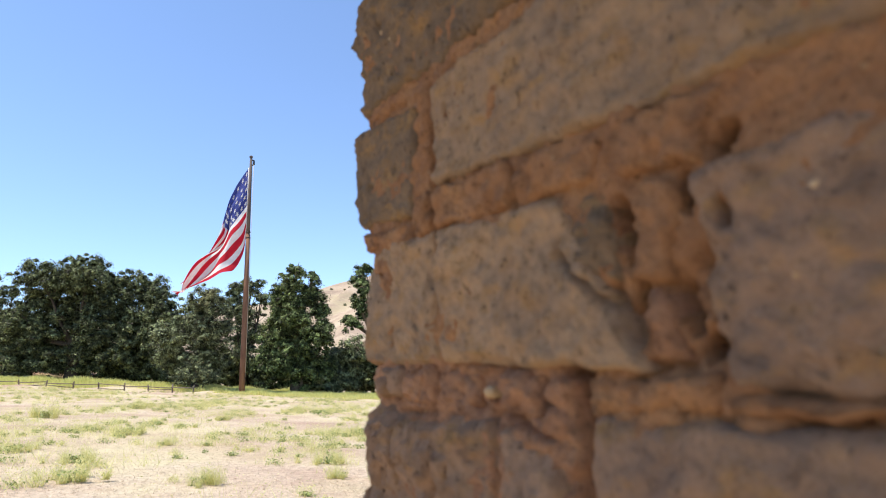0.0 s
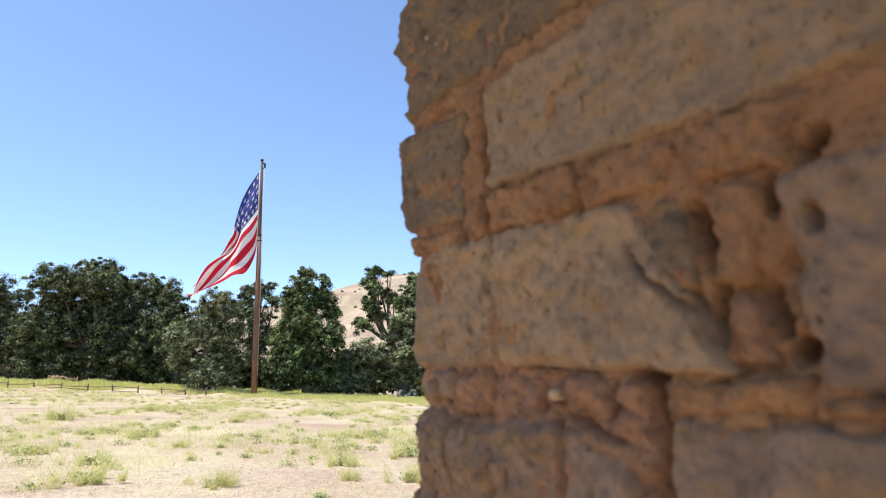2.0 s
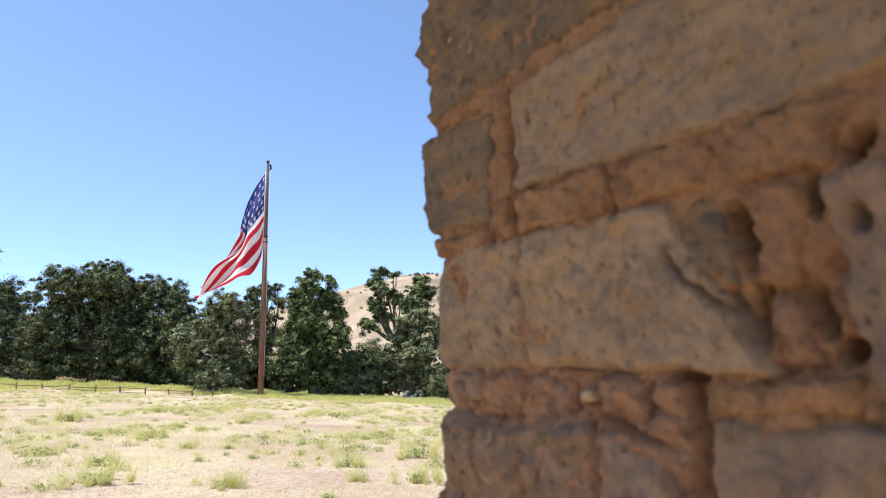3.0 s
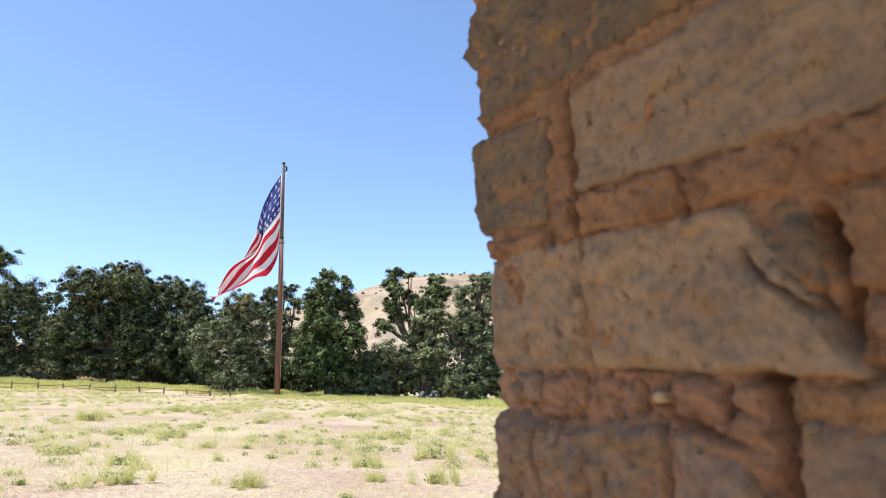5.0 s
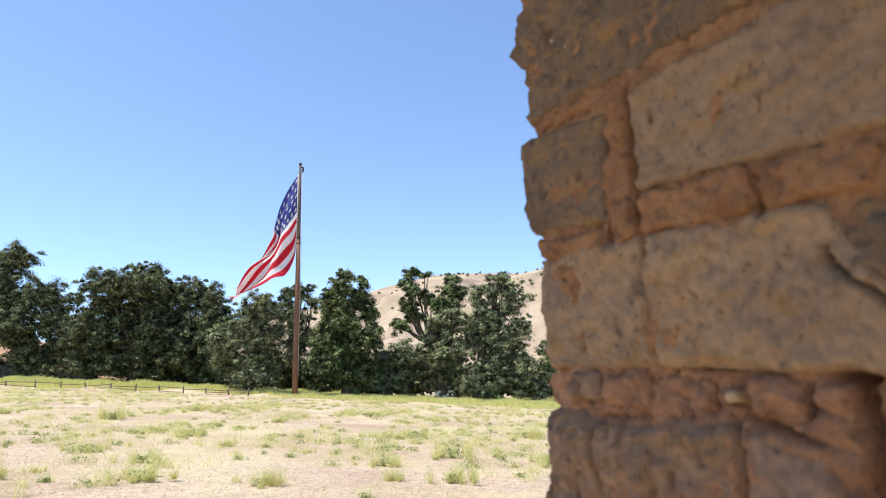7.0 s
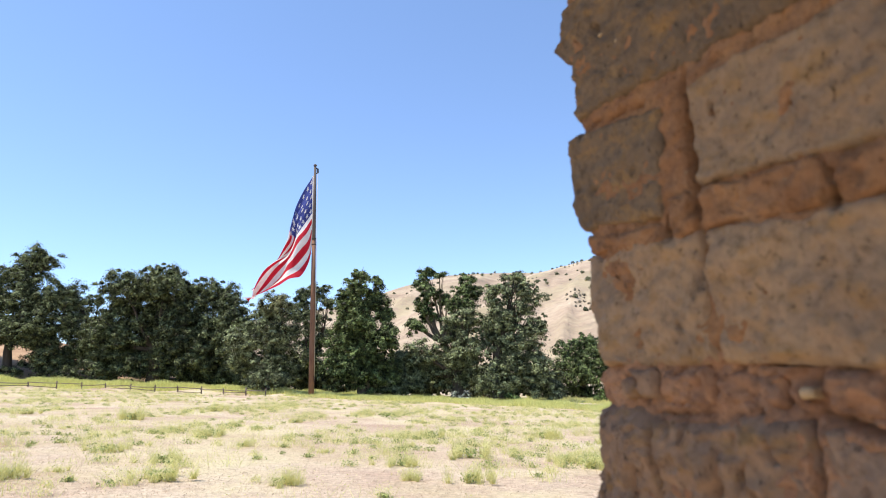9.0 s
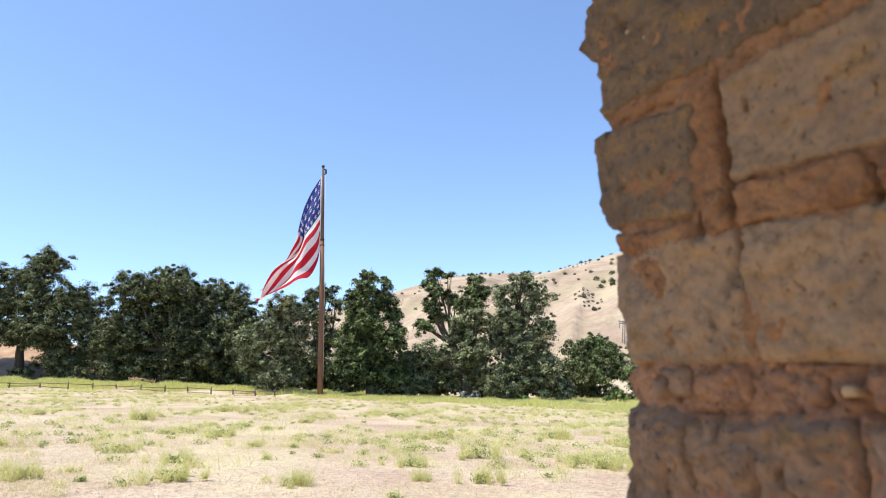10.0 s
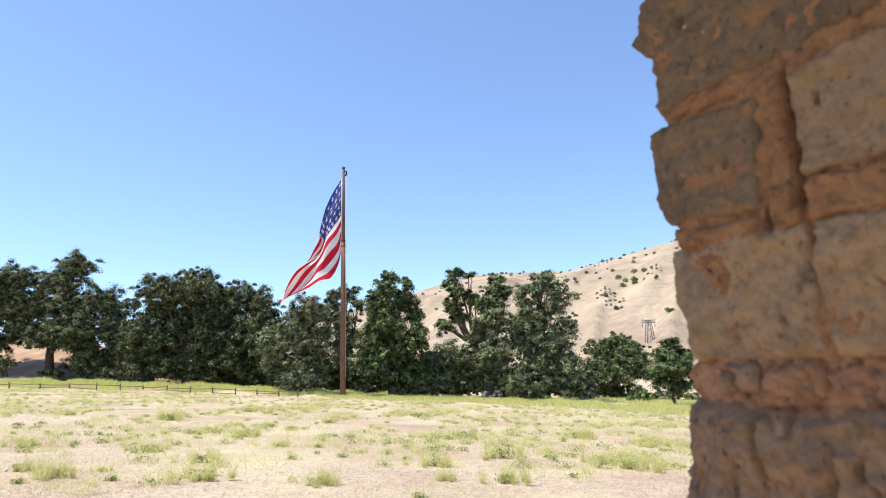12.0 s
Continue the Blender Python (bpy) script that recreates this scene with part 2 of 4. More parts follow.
def land(x, y):
    """Height of the meadow: it falls gently to the right and away."""
    r = math.hypot(x, y)
    fade = math.exp(-(r / 190) ** 4)
    z = -0.0507 * x * fade - 0.0147 * min(max(0.0, y - 8), 110)
    z += 0.05 * noise.noise((x * 0.25, y * 0.25, 0)) * smoothstep(3, 12, r) + 0.5 * noise.noise((x * 0.02, y * 0.02, 3)) * smoothstep(60, 140, r)
    berm = 0.5 * smoothstep(-54, -46, x) * smoothstep(-20.5, -23, x) + 0.35 * math.exp(-((x + 18.9) / 1.0) ** 2)
    return z + bank_height(x, y) + berm * math.exp(-((y - 53.0) / 1.3) ** 2)


def build_ground():
    na = 360
    radii = [0.0] + list(np.geomspace(0.5, 4500, 150))
    verts = [(0, 0, land(0, 0))]
    for r in radii[1:]:
        for k in range(na):
            a = 2 * math.pi * k / na
            x, y = r * math.sin(a), r * math.cos(a)
            verts.append((x, y, land(x, y)))
    faces = []
    n = len(radii) - 1
    for i in range(n - 1):
        for k in range(na):
            a, b = 1 + i * na + k, 1 + i * na + (k + 1) % na
            faces.append((a, b, b + na, a + na))
    me = mesh_from("ground", verts, faces, MEADOW, True)
    bm = bmesh.new()
    bm.from_mesh(me)
    bm.verts.ensure_lookup_table()
    for k in range(na):
        bm.faces.new((bm.verts[0], bm.verts[1 + (k + 1) % na], bm.verts[1 + k])).smooth = True
    bmesh.ops.recalc_face_normals(bm, faces=bm.faces)
    bm.faces.ensure_lookup_table()
    if bm.faces[0].normal.z < 0:
        bmesh.ops.reverse_faces(bm, faces=bm.faces)
    me.materials.append(BANK)
    for f in bm.faces:
        c = f.calc_center_median()
        if bank_height(c.x, c.y) > 0.7:
            f.material_index = 1
    bm.to_mesh(me)
    bm.free()
    return tagged(new("ground", me), "pale dry meadow with straw stubble and bare soil", "ground", kind="structure")


build_ground()


def interp(x, xs, ys):
    return float(np.interp(x, xs, ys))


def build_hill(name, az0, az1, r0, r1, ridge, base, gully, seed, label):
    """A hillside between two azimuths that rises from r0 to its crest at r1 and falls off behind."""
    na, ns = 260, 70
    verts = []
    for i in range(na):
        az = az0 + (az1 - az0) * i / (na - 1)
        top = 1.5 + r1 * math.tan(radians(interp(az, *ridge)))
        for j in range(ns):
            s = 1.25 * j / (ns - 1)
            r = r0 + (r1 - r0) * s
            rise = s ** 0.85 if s <= 1 else 1 - 2.2 * (s - 1)
            fold = noise.noise((az * 0.20 - s * 2.0 + seed, s * 1.2, seed))
            fold2 = noise.noise((az * 0.55 - s * 4.0, s * 2.5, seed + 5))
            small = noise.fractal((az * 1.1, s * 9, seed), 0.9, 2.0, 4)
            body = math.sin(math.pi * min(max(s, 0), 1)) + 0.06
            z = base + (top - base) * rise + gully * body * (abs(fold) * -1.6 + 0.5 + 0.45 * fold2 + 0.12 * small)
            a = radians(az)
            verts.append((r * math.sin(a), r * math.cos(a), z))
    me = mesh_from(name, verts, grid_faces(na, ns)[:, ::-1], HILL, True)
    return tagged(new(name, me), label, "hill", kind="structure"), verts, na, ns


RIDGE_FAR = ([-180, -60, -38, -25, -19.7, -15.2, -10.8, -9, -5.3, -2.2, 2.1, 12, 25], [1.5, 1.8, 2.6, 4.8, 5.6, 6.3, 7.6, 8.2, 9.0, 9.12, 9.0, 8.2, 7])
RIDGE_NEAR = ([-6, -3, 0, 2.1, 6.9, 12.2, 20, 35, 60, 90], [3.0, 5.5, 7.6, 8.75, 9.75, 10.9, 12.3, 13, 12, 6])
far_hill = build_hill("hill_far", -75, 30, 900, 1900, RIDGE_FAR, -10, 26, 3, "distant golden hill of dry grass with scattered shrubs")
near_hill = build_hill("hill_near", -6, 90, 260, 820, RIDGE_NEAR, -9, 18, 11, "steep golden hillside of dry grass with folds")


# ---- leaves and trees ----
def leaf_quads(centres, normals, size, rng, aspect=0.6):
    """Many small pointed leaves as loose, slightly folded flakes."""
    n = len(centres)
    rnd = rng.normal(size=(n, 3))
    t = np.cross(normals, rnd)
    t /= np.linalg.norm(t, axis=1, keepdims=True) + 1e-9
    b = np.cross(normals, t)
    s = size * rng.uniform(0.6, 1.35, (n, 1))
    v = np.stack([centres + t * s, centres + (b * aspect * 1.25 - t * 0.6) * s, centres - (b * aspect * 1.25 + t * 0.6) * s], 1)
    return v.reshape(-1, 3), np.arange(n * 3).reshape(n, 3)


def crown_mesh(name, lobes, material, seed, leaf=0.11, clumps=13.0, per=42, hollow=0.2):
    """A crown: lobes filled with clumps, clumps with leaves; uneven, with gaps."""
    rng = np.random.default_rng(seed)
    cs, ns = [], []
    for x, y, z, rx, rz in lobes:
        ry = 0.5 * (rx + rz) * 1.1
        rx, ry, rz = rx * 0.97, ry * 0.97, rz * 0.97
        n = max(10, int(1.1 * clumps * (rx * rz + 0.35 * (rx + rz))))
        d = rng.normal(size=(n, 3))
        d /= np.linalg.norm(d, axis=1, keepdims=True)
        rad = rng.uniform(hollow ** 3, 1.0, (n, 1)) ** (1 / 3) * (0.9 + 0.22 * rng.normal(size=(n, 1)).clip(-1.6, 1.6))
        c = np.array([x, y, z]) + d * rad * np.array([rx, ry, rz])
        c = c[c[:, 2] > 0.15]
        cr = rng.uniform(0.24, 0.80, (len(c), 1, 1)) * min(1.0, 0.45 + 0.3 * min(rx, rz))
        ball = (rng.normal(size=(len(c), per, 3)) * 0.44).clip(-1.1, 1.1)
        squash = rng.uniform(0.65, 1.35, (len(c), 1, 3)) * np.array([1.0, 1.0, 0.62])
        off = ball * cr * squash
        off[:, :, 2] -= 0.22 * (off[:, :, 0] ** 2 + off[:, :, 1] ** 2) / cr[:, :, 0]
        ball = ball / (np.linalg.norm(ball, axis=2, keepdims=True) + 1e-6)
        p = (c[:, None, :] + off).reshape(-1, 3)
        out = (p - np.array([x, y, z])) / np.array([rx, ry, rz])
        out /= np.linalg.norm(out, axis=1, keepdims=True) + 1e-9
        local = ball.reshape(-1, 3)
        nn = 0.25 * out + 1.0 * local + np.array([0, 0, 0.35]) + 0.28 * rng.normal(size=p.shape)
        nn /= np.linalg.norm(nn, axis=1, keepdims=True)
        keep = p[:, 2] > 0.08
        cs.append(p[keep])
        ns.append(nn[keep])
    v, f = leaf_quads(np.concatenate(cs), np.concatenate(ns), leaf, rng)
    return mesh_from(name, v, f, material)


def tree(x, y, lobes, label, leaves, bark, seed, trunk_r=0.45, fork=0.35, lean=0.0, leaf=0.11, clumps=13.0, hollow=0.15, category="oak tree", sink=0.1):
    """A tree: tapered trunk, limbs that reach into each lobe of the crown, and leaves. lobes: across, up, half width, half height."""
    rng = random.Random(seed)
    root = thing("oak_tree" if category == "oak tree" else "tree", pose(x, y, land(x, y) - sink), label, category, "trees along the meadow")
    top = max(l[1] for l in lobes)
    fk = Vector((lean, 0, top * fork))
    bm = bmesh.new()
    mid = fk * 0.5 + Vector((rng.uniform(-0.2, 0.2), 0, 0))
    tube(bm, [(0, 0, -0.4), (0, 0, 0.15), mid, fk, fk + Vector((0, 0, 0.6))], [trunk_r * 1.7, trunk_r * 1.15, trunk_r * 0.9, trunk_r * 0.75, trunk_r * 0.4], 10, 0.3)
    part("trunk", bm, bark, root, "thick dark ridged trunk")
    full = [(lx, rng.uniform(-0.5, 0.5) * (lw + 0.6), lz, lw, lh) for lx, lz, lw, lh in lobes]
    for lx, ly, lz, lw, lh in full:
        if lz < top * fork * 0.9:
            continue
        bm = bmesh.new()
        goal = Vector((lx, ly, lz + lh * 0.2))
        way = goal - fk
        bend = Vector((rng.uniform(-0.5, 0.5), rng.uniform(-0.5, 0.5), -0.12 * way.length))
        pts = [fk - Vector((0, 0, 0.3)), fk + way * 0.35 + bend * 0.8, fk + way * 0.7 + bend * 0.6, goal]
        r = trunk_r * rng.uniform(0.32, 0.5)
        tube(bm, pts, [r, r * 0.75, r * 0.5, r * 0.2], 7, 0.25)
        for _ in range(3):
            a = fk + way * rng.uniform(0.45, 0.8) + bend * 0.6
            e = goal + Vector((rng.uniform(-0.9, 0.9) * lw, rng.uniform(-0.7, 0.7) * lw, rng.uniform(-0.5, 0.8) * lh))
            tube(bm, [a, (a + e) / 2 + Vector((0, 0, 0.2)), e], [r * 0.35, r * 0.22, r * 0.08], 5)
        part("limb", bm, bark, root)
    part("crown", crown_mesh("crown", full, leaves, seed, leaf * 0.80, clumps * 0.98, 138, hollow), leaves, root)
    return root


def bush(x, y, lobes, label, leaves, seed, leaf=0.09, clumps=26.0):
    rng = random.Random(seed)
    root = thing("bush", pose(x, y, land(x, y) - 0.05), label, "bush", "bushes under the trees")
    full = [(lx, rng.uniform(-0.4, 0.4) * lw, lz, lw, lh) for lx, lz, lw, lh in lobes]
    bm = bmesh.new()
    for lx, ly, lz, lw, lh in full:
        tube(bm, [(lx * 0.2, 0, -0.1), (lx * 0.6, ly * 0.5, lz * 0.5), (lx, ly, lz)], [0.08, 0.06, 0.03], 6)
    part("stem", bm, BARK, root)
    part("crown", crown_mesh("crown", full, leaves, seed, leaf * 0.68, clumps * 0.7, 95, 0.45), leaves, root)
    return root


tree(-50.4, 60.0, [(1.5, 11.9, 2.4, 1.4), (-0.5, 10.1, 3.0, 1.9), (-4.6, 10.0, 3.1, 1.9), (-6.3, 7.6, 3.1, 2.2), (-2.6, 7.4, 3.3, 2.2), (2.1, 7.2, 3.6, 2.4), (4.9, 7.6, 1.8, 2.0), (3.4, 4.5, 3.0, 2.1), (0.5, 3.7, 2.6, 1.1), (-5.0, 4.8, 2.0, 1.5), (6.1, 4.6, 1.2, 2.0), (6.3, 1.5, 1.8, 1.3), (-5.2, 3.6, 1.9, 1.3), (-1.3, 4.8, 2.5, 1.2), (2.8, 3.3, 2.3, 1.2), (5.2, 1.6, 2.0, 1.5), (7.6, 2.4, 1.4, 2.0)], "wide dark oak with a leaning trunk on the bare bank", OAK, BARK, 1, trunk_r=0.42, fork=0.36, clumps=18)
bush(-53.3, 58.0, [(-0.2, 1.6, 1.4, 0.9), (-1.5, 1.4, 1.2, 0.8)], "dark green bush at the foot of the bank", OAK_GREEN, 18)
bush(-43.6, 58.6, [(-1.4, 0.9, 1.3, 0.8), (0.4, 1.0, 1.4, 0.8), (1.9, 0.8, 1.1, 0.6)], "low dark scrub on the shaded bank", OAK, 21)
bush(-48.6, 58.4, [(-0.8, 0.7, 1.0, 0.6), (0.6, 0.6, 0.9, 0.5)], "small dark scrub by the leaning trunk", OAK, 22)
bush(-46.3, 60.0, [(-1.5, 1.8, 1.8, 0.9), (0.7, 1.7, 1.8, 0.7), (2.6, 1.2, 1.5, 0.5)], "low dark scrub beside the oak trunk", OAK, 19)
tree(-51.2, 74.0, [(-1.3, 5.5, 1.7, 2.2), (0.2, 6.6, 0.9, 1.3), (-0.2, 3.0, 2.7, 2.3)], "dark oak seen in the gap between larger oaks", OAK, BARK, 15, trunk_r=0.35)
tree(-35.0, 60.0, [(-0.3, 11.4, 2.6, 1.3), (-2.5, 10.1, 2.8, 1.8), (1.6, 9.9, 2.8, 1.8), (-0.2, 8.3, 3.7, 2.3), (-3.5, 7.6, 2.8, 2.7), (-0.3, 5.1, 4.0, 2.9), (-4.0, 4.7, 2.8, 2.6), (2.7, 5.6, 3.0, 3.2), (-5.9, 5.3, 1.6, 2.9), (-0.1, 2.3, 3.6, 1.8), (-4.4, 2.2, 2.2, 1.6)], "broad rounded dark green oak beside the fence", OAK, BARK, 2, trunk_r=0.6, clumps=15)
tree(-30.0, 62.0, [(-0.4, 10.3, 2.2, 1.3), (-2.2, 8.9, 2.5, 2.1), (1.2, 8.8, 1.9, 1.8), (0.4, 6.5, 2.8, 2.6), (2.3, 5.8, 1.8, 2.3), (-0.1, 3.6, 3.4, 2.6), (-1.9, 1.9, 3.1, 1.6), (1.8, 1.8, 2.4, 1.6), (3.1, 7.5, 1.1, 1.5)], "dense dark green oak with low hanging crown", OAK, BARK, 3, trunk_r=0.5, clumps=15)
tree(-21.3, 55.0, [(0.7, 7.8, 1.6, 1.3), (-0.6, 6.3, 1.9, 1.5), (1.5, 5.9, 2.0, 2.0), (-1.7, 4.5, 1.9, 1.8), (0.7, 4.0, 2.6, 2.3), (-2.7, 3.1, 1.3, 1.5)], "pale grey-green leafy tree with drooping sides", WILLOW, BARK, 4, trunk_r=0.3, fork=0.3, leaf=0.1, clumps=17, category="tree")
bush(-20.1, 52.5, [(-0.3, 1.7, 1.6, 1.3), (0.8, 1.4, 1.0, 0.9), (-1.3, 1.3, 1.0, 0.9)], "rounded grey-green bush behind the tall grass", WILLOW, 5)
tree(-20.8, 66.0, [(0.1, 10.9, 1.8, 1.0), (-1.0, 10.0, 1.4, 1.1), (1.7, 9.3, 1.1, 0.9), (-0.4, 8.2, 2.2, 1.5), (0.3, 5.8, 2.5, 2.4), (-0.3, 2.9, 2.5, 2.4)], "thin open oak crown standing behind the flagpole", OAK, BARK, 6, trunk_r=0.4, clumps=12)
tree(-12.9, 56.0, [(0.0, 10.9, 1.0, 0.7), (1.3, 10.4, 0.5, 0.6), (-0.5, 9.6, 1.5, 1.1), (0.8, 8.7, 1.4, 1.3), (-1.3, 8.1, 1.3, 1.5), (-0.3, 7.0, 2.2, 1.8), (2.2, 7.4, 0.9, 1.1), (-1.6, 5.3, 1.7, 1.9), (0.2, 4.7, 2.1, 2.0), (2.3, 5.1, 1.3, 1.8), (-1.6, 2.8, 1.9, 2.0), (0.7, 2.2, 2.0, 1.9), (2.5, 2.1, 1.1, 1.5)], "tall narrow oak with a pale trunk showing", OAK_GREEN, PALE_BARK, 7, trunk_r=0.5, fork=0.6, clumps=17)
tree(-4.5, 60.0, [(-3.1, 12.2, 1.1, 0.6), (-1.8, 11.8, 0.5, 0.4), (-3.7, 11.2, 0.9, 0.6), (-2.7, 10.2, 1.3, 0.8), (-3.5, 8.7, 1.1, 0.9), (-1.3, 9.4, 1.1, 0.8), (-3.9, 6.8, 1.0, 0.8), (-2.7, 7.8, 1.2, 0.6), (-4.5, 7.3, 0.5, 0.4), (0.9, 11.2, 1.0, 0.5), (1.1, 10.2, 1.5, 1.0), (0.3, 8.8, 1.6, 1.1)], "open-crowned oak with bare crooked limbs showing", OAK_GREEN, PALE_BARK, 8, trunk_r=0.42, fork=0.45, lean=-1.6, clumps=17)
tree(-4.7, 58.0, [(0.0, 6.7, 1.7, 1.2), (1.3, 7.2, 1.5, 1.1), (-0.5, 5.4, 1.4, 1.1), (-3.2, 4.3, 1.7, 1.3), (-3.8, 2.5, 2.1, 1.5), (-1.7, 2.9, 1.8, 2.0), (0.9, 4.4, 2.0, 1.8), (0.4, 2.9, 1.5, 1.6), (-5.3, 3.6, 1.3, 1.8), (-4.8, 1.5, 2.1, 1.0)], "grey-green oak with layered drooping foliage", WILLOW, BARK, 9, trunk_r=0.55, fork=0.35, clumps=16, leaf=0.1)
bush(-1.8, 54.0, [(0.1, 1.8, 1.3, 1.0), (-0.7, 1.1, 0.7, 0.6), (1.0, 1.1, 0.7, 0.6)], "pale rounded bush in front of the oaks", WILLOW, 10)
bush(-4.2, 53.0, [(-0.4, 0.5, 0.4, 0.3), (0.6, 0.5, 0.2, 0.4), (0.0, 0.3, 0.3, 0.2)], "small silvery white shrub at the oak foot", SILVER, 16)
bush(-0.1, 54.0, [(-0.0, 0.6, 0.5, 0.3), (0.5, 0.4, 0.3, 0.2)], "small bright green shrub under the oak", SHRUB, 17)
tree(-1.0, 58.0, [(1.8, 11.3, 1.2, 0.5), (1.6, 10.3, 1.9, 1.0), (0.0, 9.6, 1.3, 1.3), (2.8, 9.0, 1.4, 1.4), (0.9, 7.5, 2.3, 1.8), (3.4, 6.4, 1.2, 1.5), (1.3, 5.5, 2.5, 2.0), (-0.7, 6.0, 1.5, 2.0), (2.7, 3.9, 2.0, 2.3), (3.6, 2.2, 1.6, 1.9), (1.1, 2.5, 2.2, 2.2), (4.7, 0.9, 0.9, 1.0)], "tall weeping oak with dark shaded lower crown", WILLOW, BARK, 11, trunk_r=0.55, fork=0.45, clumps=15, leaf=0.1)
tree(8.3, 75.0, [(0.5, 6.6, 2.1, 1.0), (-0.8, 5.6, 2.4, 1.6), (2.0, 5.5, 1.9, 1.6), (0.3, 3.6, 3.1, 2.2), (-2.3, 3.1, 1.6, 1.9), (3.1, 3.5, 1.4, 1.9), (0.1, 1.4, 3.1, 1.3), (-1.8, 1.1, 1.6, 0.8), (1.4, 0.8, 1.7, 0.7)], "round deep green oak standing farther off", OAK_GREEN, BARK, 12, trunk_r=0.45, fork=0.3, clumps=13)
bush(9.0, 62.0, [(-0.1, 0.9, 1.0, 0.6), (0.8, 0.6, 0.6, 0.4), (-0.9, 0.6, 0.5, 0.3)], "bright green low bush near the far oak", SHRUB, 13)
bush(13.4, 70.0, [(-2.1, 0.6, 1.4, 0.5), (0.1, 0.6, 1.7, 0.6), (2.2, 0.5, 1.3, 0.5)], "long low green thicket behind the young tree", OAK_GREEN, 20)
tree(10.9, 56.0, [(0.2, 5.2, 1.0, 0.6), (-0.6, 4.4, 1.3, 0.8), (1.0, 4.1, 1.1, 0.9), (-0.0, 3.2, 1.9, 1.1), (1.5, 2.9, 0.8, 0.9), (-1.2, 2.6, 1.0, 0.9), (0.1, 1.8, 1.8, 0.8), (1.7, 1.8, 0.5, 0.6)], "small young green tree with a thin trunk", OAK_GREEN, BARK, 14, trunk_r=0.13, fork=0.3, leaf=0.1, clumps=19, category="tree")


# ---- distant growth ----
def scatter_on(hill, count, seed, s_lo, s_hi, size, keep, share=1.0):
    """Shrubs on a hillside, as clumps of leaves, larger ones made of several balls."""
    rng = np.random.default_rng(seed)
    _, verts, na, ns = hill
    V = np.array(verts).reshape(na, ns, 3)
    cs, nn = [], []
    made = 0
    while made < count:
        i, s = rng.integers(0, int(na * share)), rng.uniform(s_lo, s_hi)
        j = min(ns - 1, int(round(s / 1.25 * (ns - 1))))
        p = V[i, j]
        if not keep(p, s, rng):
            made += 0.25
            continue
        made += 1
        r = size * rng.uniform(0.45, 1.3)
        for _ in range(rng.integers(2, 6)):
            c = p + np.array([rng.normal() * r * 0.45, rng.normal() * r * 0.45, r * rng.uniform(0.2, 1.0)])
            d = rng.normal(size=(44, 3))
            d /= np.linalg.norm(d, axis=1, keepdims=True)
            cs.append(c + d * r * rng.uniform(0.5, 1.05, (44, 1)) * np.array([0.85, 0.85, 0.8]))
            q = d + 0.5 * rng.normal(size=d.shape)
            nn.append(q / np.linalg.norm(q, axis=1, keepdims=True))
    v, f = leaf_quads(np.concatenate(cs), np.concatenate(nn), size * 0.27, rng)
    return v, f


v, f = scatter_on(near_hill, 380, 5, 0.15, 0.97, 1.9, lambda p, s, g: noise.noise((p[0] * 0.012, p[1] * 0.012, 2)) > -0.22)
v2, f2 = scatter_on(near_hill, 900, 15, 0.1, 0.9, 0.85, lambda p, s, g: noise.noise((p[0] * 0.02, p[1] * 0.02, 9)) > 0.42 and g.random() < 0.4 or math.hypot(p[0] - 48, (p[1] - 425) * 0.3) < 9 or math.hypot(p[0] - 86, (p[1] - 475) * 0.3) < 8 and g.random() < 0.4, 0.25)
tagged(new("dry_scrub", mesh_from("dry_scrub", v2, f2, DRY_SCRUB)), "patches of low greyish scrub on the hillside", "scrub", kind="stuff")
tagged(new("hillside_shrubs", mesh_from("hillside_shrubs", v, f, HAZY_CHAPARRAL)), "scattered dark shrubs on the dry hillside", "shrubs", kind="stuff")
v, f = scatter_on(near_hill, 170, 6, 0.985, 1.0, 1.7, lambda p, s, g: True)
tagged(new("ridge_trees", mesh_from("ridge_trees", v, f, HAZY_CHAPARRAL)), "small dark trees along the hill crest", "trees", kind="stuff")
v, f = scatter_on(far_hill, 420, 7, 0.5, 1.0, 3.8, lambda p, s, g: s > 0.955 and noise.noise((p[0] * 0.006, 4, 2)) > -0.05 or g.random() < 0.18)
tagged(new("far_hill_trees", mesh_from("far_hill_trees", v, f, HAZY_CHAPARRAL)), "tiny dark trees dotting the far hill crest", "trees", kind="stuff")


def thicket():
    """Dark undergrowth between and behind the trunks."""
    rng = random.Random(40)
    lobes = []
    for k in range(62):
        x = -48 + 52 * (k / 61) + rng.uniform(-0.6, 0.6)
        y = rng.uniform(66, 70)
        h = rng.uniform(1.6, 3.0)
        lobes.append((x, y, land(x, y) + h * 0.7, rng.uniform(1.1, 1.9), h))
    me = crown_mesh("undergrowth", [(a, b, c + 5, d, e) for a, b, c, d, e in lobes], OAK, 41, 0.17, 9.0, 46, 0.3)
    ob = new("undergrowth", me)
    ob.location.z = -5
    tagged(ob, "dark tangled undergrowth behind the tree trunks", "undergrowth", kind="stuff")


thicket()


